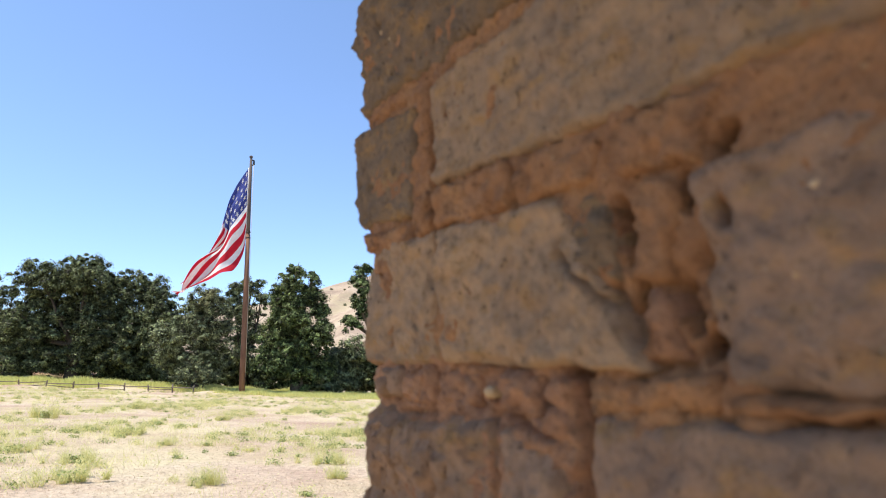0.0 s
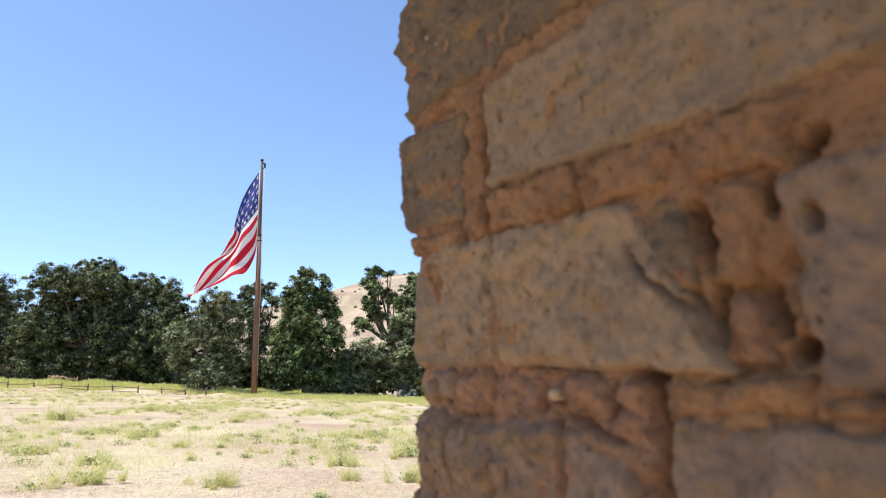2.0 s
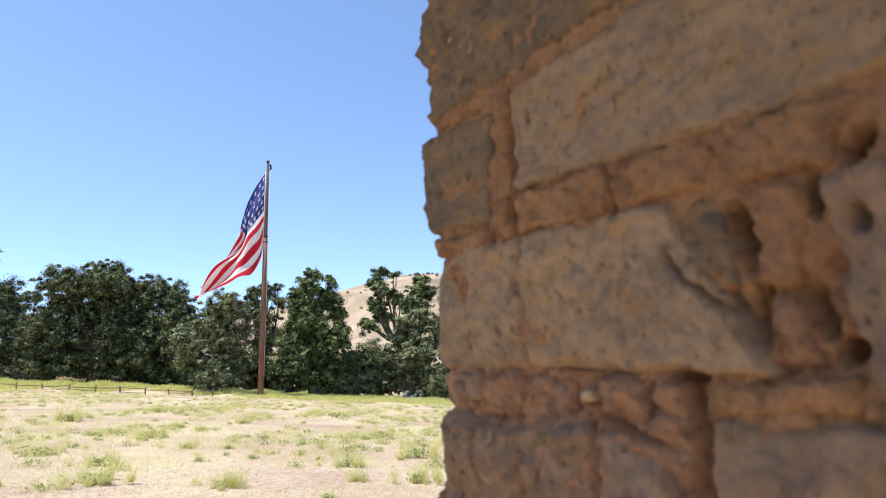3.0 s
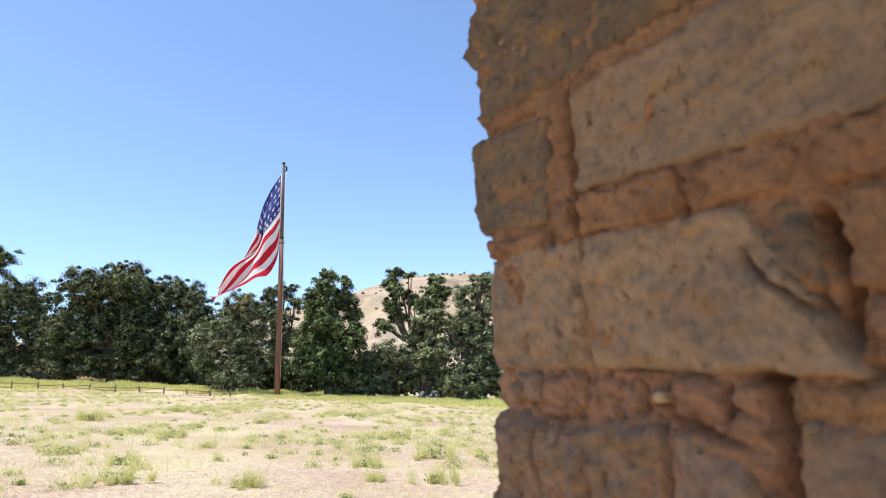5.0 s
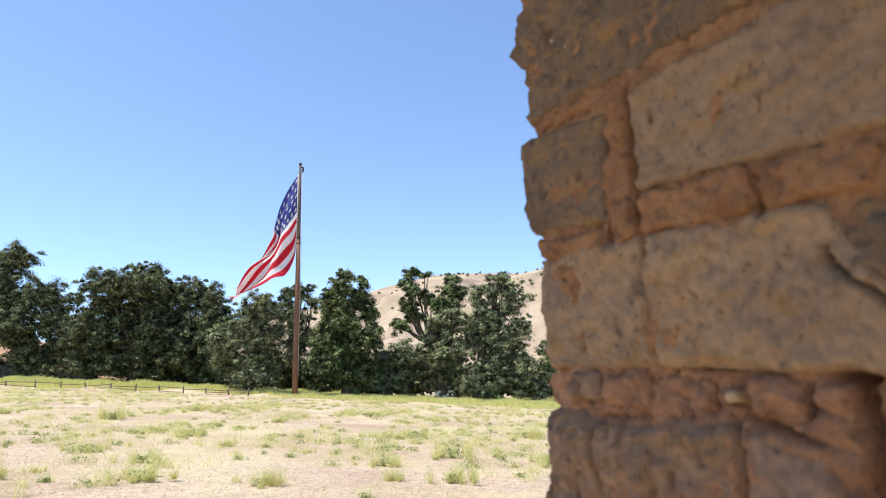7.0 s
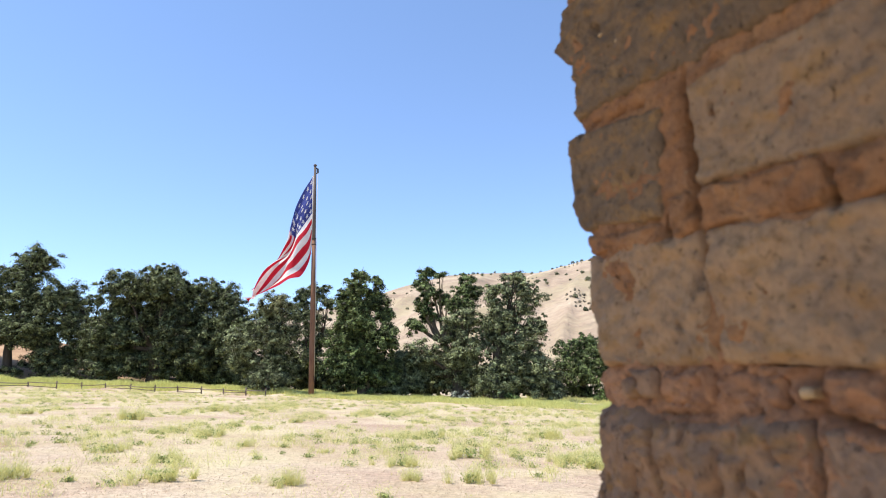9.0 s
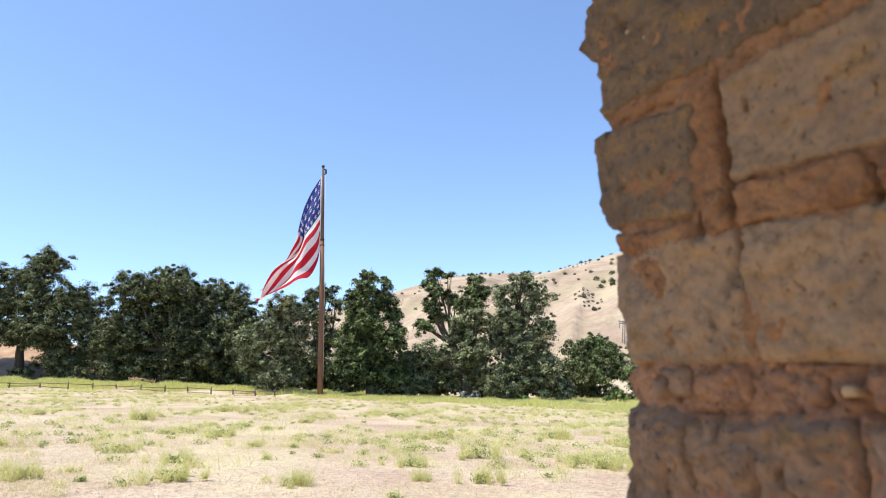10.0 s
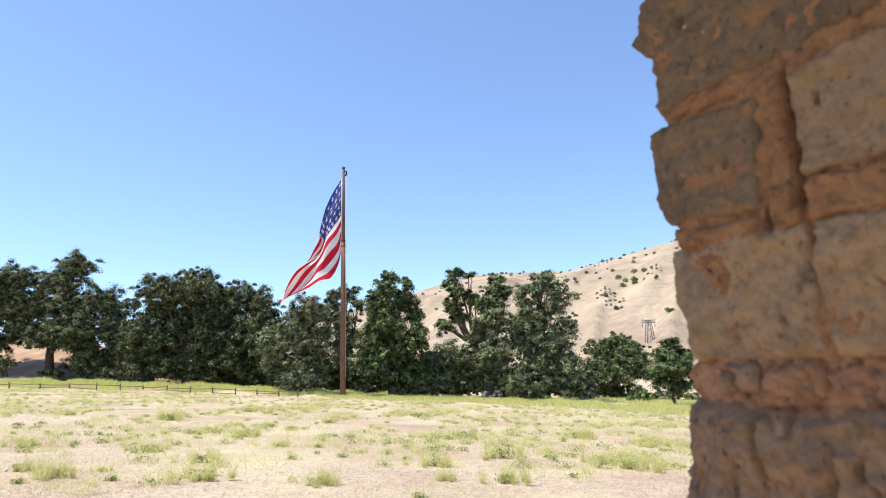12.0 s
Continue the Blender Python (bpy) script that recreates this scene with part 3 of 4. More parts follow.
# ---- transmission tower ----
def transmission_tower():
    az, r = radians(9.6), 320
    x, y = r * math.sin(az), r * math.cos(az)
    root = thing("transmission_tower", pose(x, y, -3.5, 0, 0, 20), "grey steel lattice power transmission tower at the hill foot", "tower")
    H = 29.4
    for sx in (-1, 1):
        for sy in (-1, 1):
            bm = bmesh.new()
            tube(bm, [(sx * 3.8, sy * 2.2, 0), (sx * 2.2, sy * 1.2, H * 0.6), (sx * 1.0, sy * 0.6, H)], [0.22, 0.19, 0.16], 4)
            part("leg", bm, STEEL, root)
    for k in range(9):
        a, b = k / 9, (k + 1) / 9
        wa, wb = 3.8 - 2.7 * a, 3.8 - 2.7 * b
        for sy in (-1, 1):
            bm = bmesh.new()
            tube(bm, [(-wa, sy * (2.2 - 1.4 * a), a * H), (wb, sy * (2.2 - 1.4 * b), b * H)], [0.11, 0.11], 4)
            tube(bm, [(wa, sy * (2.2 - 1.4 * a), a * H), (-wb, sy * (2.2 - 1.4 * b), b * H)], [0.11, 0.11], 4)
            part("brace", bm, STEEL, root)
    for z, w in ((H, 3.6), (H - 1.2, 3.6)):
        bm = bmesh.new()
        tube(bm, [(-w, 0, z), (w, 0, z)], [0.16, 0.16], 4)
        part("crossarm", bm, STEEL, root)
    bm = bmesh.new()
    for k in range(8):
        x0 = -3.6 + 0.9 * k
        tube(bm, [(x0, 0, H - 1.2 * (k % 2)), (x0 + 0.9, 0, H - 1.2 * ((k + 1) % 2))], [0.11, 0.11], 4)
    part("crossarm_web", bm, STEEL, root)
    for xx in (-3.3, 0, 3.3):
        bm = bmesh.new()
        tube(bm, [(xx, 0, H - 1.6), (xx, 0, H - 3.4)], [0.14, 0.14], 6)
        part("insulator", bm, IRON, root)
        bm = bmesh.new()
        tube(bm, [(xx, 0, H + 0.0), (xx, 0, H + 1.0)], [0.07, 0.05], 4)
        part("peak", bm, STEEL, root)


transmission_tower()


# ---- flagpole and flag ----
PX, PY = -15.74, 50.0
PZ = land(PX, PY)
POLE_TOP = 19.38


def flagpole():
    root = thing("flagpole", pose(PX, PY, PZ), "tall weathered wooden flagpole standing in the dry meadow", "flagpole")
    H = POLE_TOP - PZ
    bm = bmesh.new()
    tube(bm, [(0, 0, -0.5), (0, 0, H * 0.2), (0, 0, H * 0.42), (0, 0, H * 0.66)], [0.235, 0.215, 0.19, 0.165], 20, 0.05)
    part("mast", bm, POLE_WOOD, root, "reddish brown lower mast")
    bm = bmesh.new()
    tube(bm, [(0, 0, H * 0.655), (0, 0, H * 0.8), (0, 0, H)], [0.15, 0.13, 0.10], 16, 0.04)
    part("topmast", bm, POLE_GREY, root, "weathered grey topmast")
    for z in (0.64, 0.665):
        bm = bmesh.new()
        tube(bm, [(0, 0, H * z), (0, 0, H * z + 0.09)], [0.185, 0.185], 20)
        part("band", bm, IRON, root)
    bm = bmesh.new()
    tube(bm, [(0, 0, H - 0.02), (0, 0, H + 0.06), (0, 0, H + 0.14)], [0.14, 0.15, 0.07], 14)
    part("truck", bm, POLE_GREY, root)
    bm = bmesh.new()
    tube(bm, [(0.10, 0, H - 0.25), (0.24, 0, H - 0.30), (0.25, 0, H - 0.62), (0.12, 0, H - 0.72)], [0.05, 0.075, 0.085, 0.04], 8)
    part("pulley_block", bm, IRON, root)
    bm = bmesh.new()
    tube(bm, [(0.25, -0.05, H - 0.5), (0.27, -0.12, H * 0.5), (0.26, -0.1, 1.3)], [0.018, 0.018, 0.018], 6)
    part("halyard", bm, ROPE, root)
    bm = bmesh.new()
    tube(bm, [(0.22, -0.1, 1.15), (0.30, -0.12, 1.2), (0.30, -0.12, 1.5), (0.22, -0.1, 1.55)], [0.03, 0.03, 0.03, 0.03], 6)
    part("cleat", bm, IRON, root)


flagpole()
HOIST = 5.95
FLAG_TOP = POLE_TOP - 0.95


TOP_EDGE = ((0, 0), (-0.31, -0.35), (-0.38, -0.78), (-0.62, -1.14), (-0.98, -1.56))
LOW_EDGE = ((0, -1.00), (-0.07, -1.33), (-0.30, -1.45), (-0.62, -1.59), (-0.86, -1.78))


def along(pts, s):
    """A smooth curve through five points, s from 0 to 1."""
    k = min(3, int(s * 4))
    t = s * 4 - k
    p = [Vector(pts[min(4, max(0, k + d))]) for d in (-1, 0, 1, 2)]
    return 0.5 * (2 * p[1] + (p[2] - p[0]) * t + (2 * p[0] - 5 * p[1] + 4 * p[2] - p[3]) * t * t + (3 * p[1] - p[0] - 3 * p[2] + p[3]) * t ** 3)


def cloth(s, h):
    """The wind-blown flag: s along the fly from 0 to 1, h down the hoist from 0 to 1; it sags down along the pole, then blows away from it."""
    a, b = along(TOP_EDGE, min(max(s, 0.0), 1.0)), along(LOW_EDGE, min(max(s, 0.0), 1.0))
    g = h + 0.10 * min(1, 3 * s, 4 * (1 - s)) * math.sin(2 * math.pi * h + 3 * s)
    x, z = (a + (b - a) * g) * HOIST
    loose = min(1, s * 5)
    fold = 0.50 * math.sin(2 * math.pi * (1.5 * s - 1.1 * h) + 0.4) + 0.30 * math.sin(2 * math.pi * (2.4 * h + 0.7 * s)) + 0.14 * math.sin(2 * math.pi * (4.1 * h - 1.7 * s) + 1.1)
    y = loose * fold * (0.25 + 1.0 * s) + 3.2 * s * (0.5 - h) + 1.2 * s * s
    x += -0.19 + loose * (0.16 * math.sin(2 * math.pi * (1.3 * h + 1.6 * s)) + 0.10 * noise.noise((s * 5, h * 5, 4)))
    z += loose * (0.16 * s * math.sin(2 * math.pi * (2.1 * s + 1.3 * h)) + 0.14 * noise.noise((s * 6, h * 6, 1)))
    return Vector((min(x, -0.17), y, z))


def cloth_patch(s0, s1, h0, h1, ns, nh, material, name):
    verts = []
    for i in range(ns):
        for j in range(nh):
            s, h = s0 + (s1 - s0) * i / (ns - 1), h0 + (h1 - h0) * j / (nh - 1)
            verts.append(cloth(s, h))
    return mesh_from(name, [tuple(v) for v in verts], grid_faces(ns, nh), material, True)


def flag():
    root = thing("flag", pose(PX, PY, FLAG_TOP), "large red and white striped flag with blue starred canton", "flag")
    for k in range(13):
        s0 = 0.40 if k < 7 else 0.0
        me = cloth_patch(s0, 1.0, k / 13, (k + 1) / 13, 60 if k < 7 else 96, 7, WHITE if k % 2 else RED, "stripe")
        part("stripe", me, None, root, "red stripe" if k % 2 == 0 else "white stripe")
    canton = part("canton", cloth_patch(0.0, 0.40, 0.0, 7 / 13, 40, 44, BLUE, "canton"), None, root, "blue canton with white stars")
    rows = (6, 7, 6, 6, 6)
    for j, n in enumerate(rows):
        for i in range(n):
            s, h = 0.40 * (i + 0.6 + 0.25 * (j % 2)) / 7, 7 / 13 * (j + 0.5) / 5
            e = 0.002
            c = cloth(s, h)
            du, dv = (cloth(s + e, h) - c) / e, (cloth(s, h + e) - c) / e
            nrm = du.cross(dv).normalized()
            du, dv = du.normalized(), -dv.normalized()
            bm = bmesh.new()
            for side in (1, -1):
                ring = []
                for q in range(10):
                    r = 0.22 if q % 2 == 0 else 0.095
                    a = math.pi / 2 + q * math.pi / 5
                    ring.append(bm.verts.new(c + nrm * 0.02 * side + du * r * math.cos(a) + dv * r * math.sin(a)))
                bm.faces.new(ring if side > 0 else ring[::-1])
            part("star", bm, WHITE, canton)
    bm = bmesh.new()
    tube(bm, [cloth(0, 0) + Vector((0.03, 0, 0.05)), cloth(0, 1) + Vector((0.03, 0, -0.05))], [0.045, 0.045], 6)
    part("heading", bm, WHITE, root, "white canvas heading along the hoist")
    for h in (0.0, 0.33, 0.66, 1.0):
        bm = bmesh.new()
        p = cloth(0, h)
        tube(bm, [p, p + Vector((0.1, 0, 0.05)), p + Vector((0.2, 0, 0.0))], [0.02, 0.02, 0.02], 5)
        part("toggle", bm, ROPE, root)


flag()


# ---- rail fence ----
def rail_fence():
    posts = [(-48.2, 47.0), (-46.0, 47.4), (-43.8, 47.9), (-41.6, 48.6), (-39.6, 49.6), (-37.4, 50.0), (-35.4, 50.3), (-33.4, 50.5), (-31.2, 50.4), (-28.9, 50.1), (-26.6, 49.6), (-24.4, 49.1), (-22.3, 48.6), (-20.3, 48.1), (-18.7, 47.9)]
    root = thing("rail_fence", pose(0, 0, 0), "low weathered split rail fence along the meadow edge", "fence")
    rng = random.Random(3)
    tops = []
    for x, y in posts:
        z = land(x, y)
        h = 0.56 + rng.uniform(-0.10, 0.10)
        dx = rng.uniform(-0.10, 0.10)
        bm = bmesh.new()
        tube(bm, [(x, y, z - 0.3), (x + dx * 0.5, y, z + h * 0.6), (x + dx, y, z + h)], [0.062, 0.056, 0.045], 7, 0.3)
        part("post", bm, RAIL_WOOD, root)
        tops.append(Vector((x, y - 0.08, z)))
    for a, b in zip(tops, tops[1:]):
        for z, gap in ((0.44, 0.06), (0.20, 0.58)):
            if rng.random() < gap:
                continue
            e0, e1 = rng.uniform(-0.10, 0.06), rng.uniform(-0.10, 0.06)
            m = (a + b) / 2
            bm = bmesh.new()
            ext = (b - a).normalized() * 0.08
            tube(bm, [a - ext + Vector((0, 0, z + e0)), m + Vector((0, 0, z + (e0 + e1) / 2 - 0.02)), b + ext + Vector((0, 0, z + e1))], [0.032, 0.038, 0.030], 6, 0.3)
            part("rail", bm, RAIL_WOOD, root)


rail_fence()


# ---- grasses ----
def blades(points, heights, width, rng, lean=0.5):
    """Thin leaning blades as loose triangles."""
    n = len(points)
    a = rng.uniform(0, 2 * math.pi, n)
    side = np.stack([np.cos(a), np.sin(a), np.zeros(n)], 1)
    tip = rng.normal(size=(n, 3)) * lean
    tip[:, 2] = 1
    tip *= heights[:, None]
    w = (width * rng.uniform(0.6, 1.4, n))[:, None]
    v = np.stack([points - side * w, points + side * w, points + tip], 1)
    return v.reshape(-1, 3), np.arange(n * 3).reshape(n, 3)


def meadow_points(n, y0, y1, rng, power=1.6):
    """Points of the open meadow, thicker towards the near end."""
    t = rng.uniform(0, 1, n) ** power
    y = y0 + (y1 - y0) * t
    x = rng.uniform(-0.98, 0.42, n) * (y + 1.0)
    return x, y


def height_at(x, y):
    return np.array([land(float(a), float(b)) for a, b in zip(x, y)])


rng = np.random.default_rng(8)
x, y = meadow_points(130000, 4.0, 30, rng)
z = height_at(x, y)
v, f = blades(np.stack([x, y, z], 1), rng.uniform(0.008, 0.028, len(x)), 0.005, rng, 1.5)
tagged(new("dry_grass", mesh_from("dry_grass", v, f, STRAW)), "short bleached straw stubble covering the meadow", "grass", kind="stuff")


def weed_density(x, y):
    return noise.fractal((x * 0.30, y * 0.17, 7.0), 0.8, 2.0, 3)


# small loose tufts of weed: pale feathery ones, some with dark leaves at the foot
tx, ty = meadow_points(10000, 5.5, 49, rng, 0.72)
ok = np.array([weed_density(a, c) + 0.40 * rng.normal() > 0.24 - 0.16 * smoothstep(-7, 1, a) for a, c in zip(tx, ty)])
ok &= rng.uniform(size=len(tx)) < ((ty - 5) / 13 + 0.5 * (tx > -3)).clip(0.12, 1.0)
tx, ty = tx[ok], ty[ok]
spread = rng.uniform(0.05, 0.19, len(tx)) * np.where(rng.uniform(size=len(tx)) < 0.12, 1.8, 1.0)
reps = 34
px = (tx[:, None] + spread[:, None] * rng.normal(size=(len(tx), reps))).ravel()
py = (ty[:, None] + spread[:, None] * rng.normal(size=(len(tx), reps))).ravel()
tall = np.repeat(0.05 + 0.75 * spread, reps) * rng.uniform(0.5, 1.3, len(px))
v, f = blades(np.stack([px, py, height_at(px, py)], 1), tall, 0.004, rng, 0.6)
reps = 70
off = rng.normal(size=(len(tx), reps, 3))
off *= rng.uniform(0.2, 1.0, (len(tx), reps, 1)) ** 0.5 / np.linalg.norm(off, axis=2, keepdims=True)
dome = off * (spread[:, None, None] * np.array([1.35, 1.35, 1.75]))
px, py = (tx[:, None] + dome[:, :, 0]).ravel(), (ty[:, None] + dome[:, :, 1]).ravel()
pz = height_at(px, py) + np.abs(dome[:, :, 2]).ravel() + 0.02
nn = rng.normal(size=(len(px), 3)) + np.array([0, 0, 0.5])
v2, f2 = leaf_quads(np.stack([px, py, pz], 1), nn / np.linalg.norm(nn, axis=1, keepdims=True), 0.013, rng, 0.45)
v, f = np.concatenate([v, v2]), np.concatenate([f, f2 + len(v)])
tagged(new("yellow_weeds", mesh_from("yellow_weeds", v, f, YELLOW_WEED)), "patchy yellow-green weeds scattered over dry meadow", "weeds", kind="stuff")
dark = rng.uniform(size=len(tx)) < 0.42
dx, dy = tx[dark], ty[dark]
reps = 60
wide = rng.uniform(0.03, 0.11, (len(dx), 1))
px = (dx[:, None] + wide * rng.normal(size=(len(dx), reps))).ravel()
py = (dy[:, None] - 0.05 + wide * rng.normal(size=(len(dx), reps))).ravel()
nn = rng.normal(size=(len(px), 3)) * 0.8 + np.array([0, 0, 0.5])
nn /= np.linalg.norm(nn, axis=1, keepdims=True)
lift = np.repeat(0.02 + 0.9 * wide[:, 0], reps) * rng.uniform(0.05, 1.0, len(px))
v, f = leaf_quads(np.stack([px, py, height_at(px, py) + lift], 1), nn, 0.019, rng)
tagged(new("green_rosettes", mesh_from("green_rosettes", v, f, GREEN_WEED)), "small dark green weed rosettes dotting dry soil", "weeds", kind="stuff")

# taller green strip in front of the trees and round the pole foot
x = rng.uniform(-62, 18, 190000)
edge = np.where(x < -18, 51.3 + 0.06 * (x + 18), np.interp(x, [-17, -12, -6, 1.5, 4.5, 8, 14], [49.4, 47.0, 46.0, 43.0, 40.0, 37.0, 33.0]) + 0.4 * np.sin(x * 0.7) + 0.3 * np.sin(x * 2.1))
edge = edge + np.array([1.6 * noise.noise((float(a) * 0.35, 2, 0)) + 0.8 * noise.noise((float(a) * 1.3, 5, 0)) for a in x]) * np.where(x < -18, 0.3, 1.0)
y = edge + rng.beta(1.25, 1.6, len(x)) * np.where(x < -40, 5.0, 13.0)
hh = rng.uniform(0.12, 0.36, len(x)) * np.where(x < -18, 1.1, 0.85)
hh = hh * np.array([max(0.35, 1 + 1.3 * noise.noise((float(a) * 0.45, float(c) * 0.3, 9))) for a, c in zip(x, y)])
x2, y2 = rng.uniform(2, 26, 16000), rng.uniform(56, 84, 16000)
x, y, hh = np.concatenate([x, x2]), np.concatenate([y, y2]), np.concatenate([hh, rng.uniform(0.15, 0.4, 16000)])
v, f = blades(np.stack([x, y, height_at(x, y)], 1), hh, 0.03, rng, 0.45)
tagged(new("tall_grass", mesh_from("tall_grass", v, f, TALL_GRASS)), "taller yellow-green grass along the foot of the trees", "grass", kind="stuff")


def weed_mesh(seed, green):
    """One weed of about a metre across: feathery stems, or a dark low rosette."""
    g = np.random.default_rng(seed)
    if green:
        n = 110
        p = g.normal(size=(n, 3)) * np.array([0.17, 0.16, 0.0])
        d = g.normal(size=(n, 3)) * 0.6 + np.array([0, 0, 0.8])
        d /= np.linalg.norm(d, axis=1, keepdims=True)
        p[:, 2] = g.uniform(0.02, 0.20, n)
        return leaf_quads(p, d, 0.050, g, 0.55)
    n = 640
    tufts = g.normal(size=(9, 3)) * np.array([0.40, 0.40, 0.0])
    size = g.uniform(0.4, 1.25, 9)
    which = g.integers(0, 9, n)
    p = tufts[which] + g.normal(size=(n, 3)) * np.array([0.085, 0.085, 0.0]) * size[which][:, None]
    hs = g.uniform(0.15, 0.55, n) * size[which]
    va, fa = blades(p, hs, 0.006, g, 0.5)
    pick = g.integers(0, n, 620)
    q = p[pick] + g.normal(size=(620, 3)) * 0.06
    q[:, 2] = g.uniform(0.15, 1.0, 620) * hs[pick]
    vb, fb = blades(q, g.uniform(0.04, 0.09, 620), 0.011, g, 1.3)
    return np.concatenate([va, vb]), np.concatenate([fa, fb + len(va)])


def weed_clumps():
    spots = [(-10.12, 11.56, 0.55), (-9.23, 11.70, 0.27), (-6.75, 8.26, 0.43), (-7.62, 8.54, 0.31), (-6.55, 8.90, 0.18), (-7.39, 11.37, 0.48), (-9.18, 13.01, 0.35), (-11.75, 19.12, 0.70), (-8.62, 15.81, 0.35), (-7.24, 15.17, 0.60), (-5.55, 12.90, 0.23), (-4.40, 12.05, 0.18), (-4.88, 8.61, 0.57), (-5.70, 10.24, 0.42), (-7.00, 20.39, 0.39), (-3.69, 12.64, 0.18), (-3.59, 14.10, 0.16), (-1.99, 11.20, 0.46), (-1.54, 9.70, 0.25), (-0.76, 9.68, 0.39), (-0.94, 12.90, 0.70), (0.03, 12.79, 0.34), (0.77, 18.41, 0.66), (1.28, 11.98, 0.65), (0.86, 12.64, 0.46), (2.42, 16.64, 0.91), (-4.95, 25.30, 0.92), (-12.08, 25.16, 0.62), (-6.20, 26.80, 0.62), (-2.19, 17.03, 0.61), (-3.19, 8.64, 0.33), (-13.03, 14.54, 0.52), (-15.99, 19.97, 0.57)]
    stems = [mesh_from("spray", *weed_mesh(60 + k, False), YELLOW_WEED) for k in range(4)]
    low = [mesh_from("rosette", *weed_mesh(80 + k, True), GREEN_WEED) for k in range(3)]
    r = random.Random(4)
    for k, (wx, wy, w) in enumerate(spots):
        s = w * 0.95
        root = thing("weed_clump", pose(wx, wy, land(wx, wy), 0, 0, r.uniform(0, 360)) @ Matrix.Diagonal((s, s, min(s * 1.6, 0.95) * r.uniform(0.7, 1.1), 1)), "yellow-green weed clump growing from dry stubble", "weed", "weed clumps in the meadow")
        tagged(part("rosette", low[k % 3], None, root, "dark green leaves at the base"), kind="stuff")
        if k % 5 != 1:
            tagged(part("spray", stems[k % 4], None, root), kind="stuff")


weed_clumps()


# ---- adobe wall ----
WALL = pose(-0.0574, 0.5605, 0.0413, 0, 0, -60.28) @ Matrix.Scale(0.973, 4)
WALL_H, WALL_L, WALL_T = 2.45, 2.6, 0.55
FINE_LO, FINE_HI = 1.40, 1.88


def edge_line(v):
    """How far the ruined end of the wall stands back at height v: a lip, a broken corner, a sound brick, then worn away."""
    e = 0.005 - 0.010 * math.exp(-((v - 1.796) / 0.010) ** 2) + 0.0075 * smoothstep(1.785, 1.776, v) - 0.0075 * smoothstep(1.716, 1.709, v)
    e += 0.015 * smoothstep(1.660, 1.618, v) - 0.028 * smoothstep(1.62, 1.56, v) - 0.018 * math.exp(-((v - 1.522) / 0.016) ** 2)
    return e + 0.0028 * noise.noise((3.3, v * 38, 0)) + 0.0016 * noise.noise((1.3, v * 120, 4))


# hollows and cracks: across, up, half sizes, slant in degrees, depth
HOLES = (
    (0.1248, 1.672, 0.0030, 0.040, 1, 0.034), (0.1005, 1.622, 0.0018, 0.010, -4, 0.012), (0.2105, 1.609, 0.0024, 0.0042, 0, 0.018), (0.211, 1.619, 0.0012, 0.008, 8, 0.006), (0.1250, 1.631, 0.0018, 0.010, -35, 0.010),
    (0.279, 1.581, 0.0034, 0.013, 8, 0.020), (0.2825, 1.552, 0.0036, 0.014, -10, 0.018), (0.276, 1.546, 0.0030, 0.006, 30, 0.008), (0.258, 1.5625, 0.022, 0.0016, -31, 0.010), (0.2415, 1.577, 0.0018, 0.006, 10, 0.012),
    (0.3095, 1.590, 0.0026, 0.0070, 0, 0.020), (0.3240, 1.577, 0.0030, 0.0050, 0, 0.016), (0.326, 1.603, 0.0030, 0.0070, -40, 0.014), (0.305, 1.548, 0.0030, 0.010, 20, 0.010), (0.314, 1.5345, 0.0040, 0.0045, 0, 0.018), (0.318, 1.563, 0.0080, 0.0070, 0, 0.004),
    (0.246, 1.505, 0.0050, 0.022, 3, 0.030), (0.243, 1.455, 0.0050, 0.032, 0, 0.030), (0.243, 1.5265, 0.011, 0.0024, 0, 0.014), (0.178, 1.5325, 0.034, 0.0011, -2, 0.007), (0.181, 1.468, 0.0020, 0.034, 4, 0.010), (0.205, 1.502, 0.024, 0.0020, -14, 0.010), (0.222, 1.517, 0.0016, 0.009, 0, 0.008),
    (0.1292, 1.601, 0.0018, 0.011, 12, 0.006), (0.121, 1.583, 0.0014, 0.012, -18, 0.005), (0.106, 1.559, 0.0020, 0.0024, 0, 0.008), (0.047, 1.527, 0.012, 0.0020, -20, 0.008), (0.058, 1.516, 0.0018, 0.007, 20, 0.008), (0.098, 1.494, 0.0026, 0.008, 5, 0.007), (0.137, 1.470, 0.0030, 0.006, -20, 0.008), (0.157, 1.487, 0.0024, 0.010, 10, 0.006), (0.072, 1.474, 0.0026, 0.024, 10, 0.010), (0.116, 1.456, 0.0026, 0.026, -8, 0.010), (0.146, 1.447, 0.0022, 0.024, 14, 0.008), (0.050, 1.452, 0.0030, 0.014, -14, 0.008), (0.090, 1.503, 0.024, 0.0024, 4, 0.006),
    (0.1475, 1.684, 0.0016, 0.0035, 0, 0.008), (0.196, 1.667, 0.0016, 0.0016, 0, 0.006), (0.045, 1.792, 0.0040, 0.0040, 0, 0.006), (0.060, 1.715, 0.030, 0.0010, -6, 0.006), (0.028, 1.667, 0.0040, 0.0030, 0, 0.004), (0.062, 1.667, 0.0022, 0.0030, 0, 0.005))


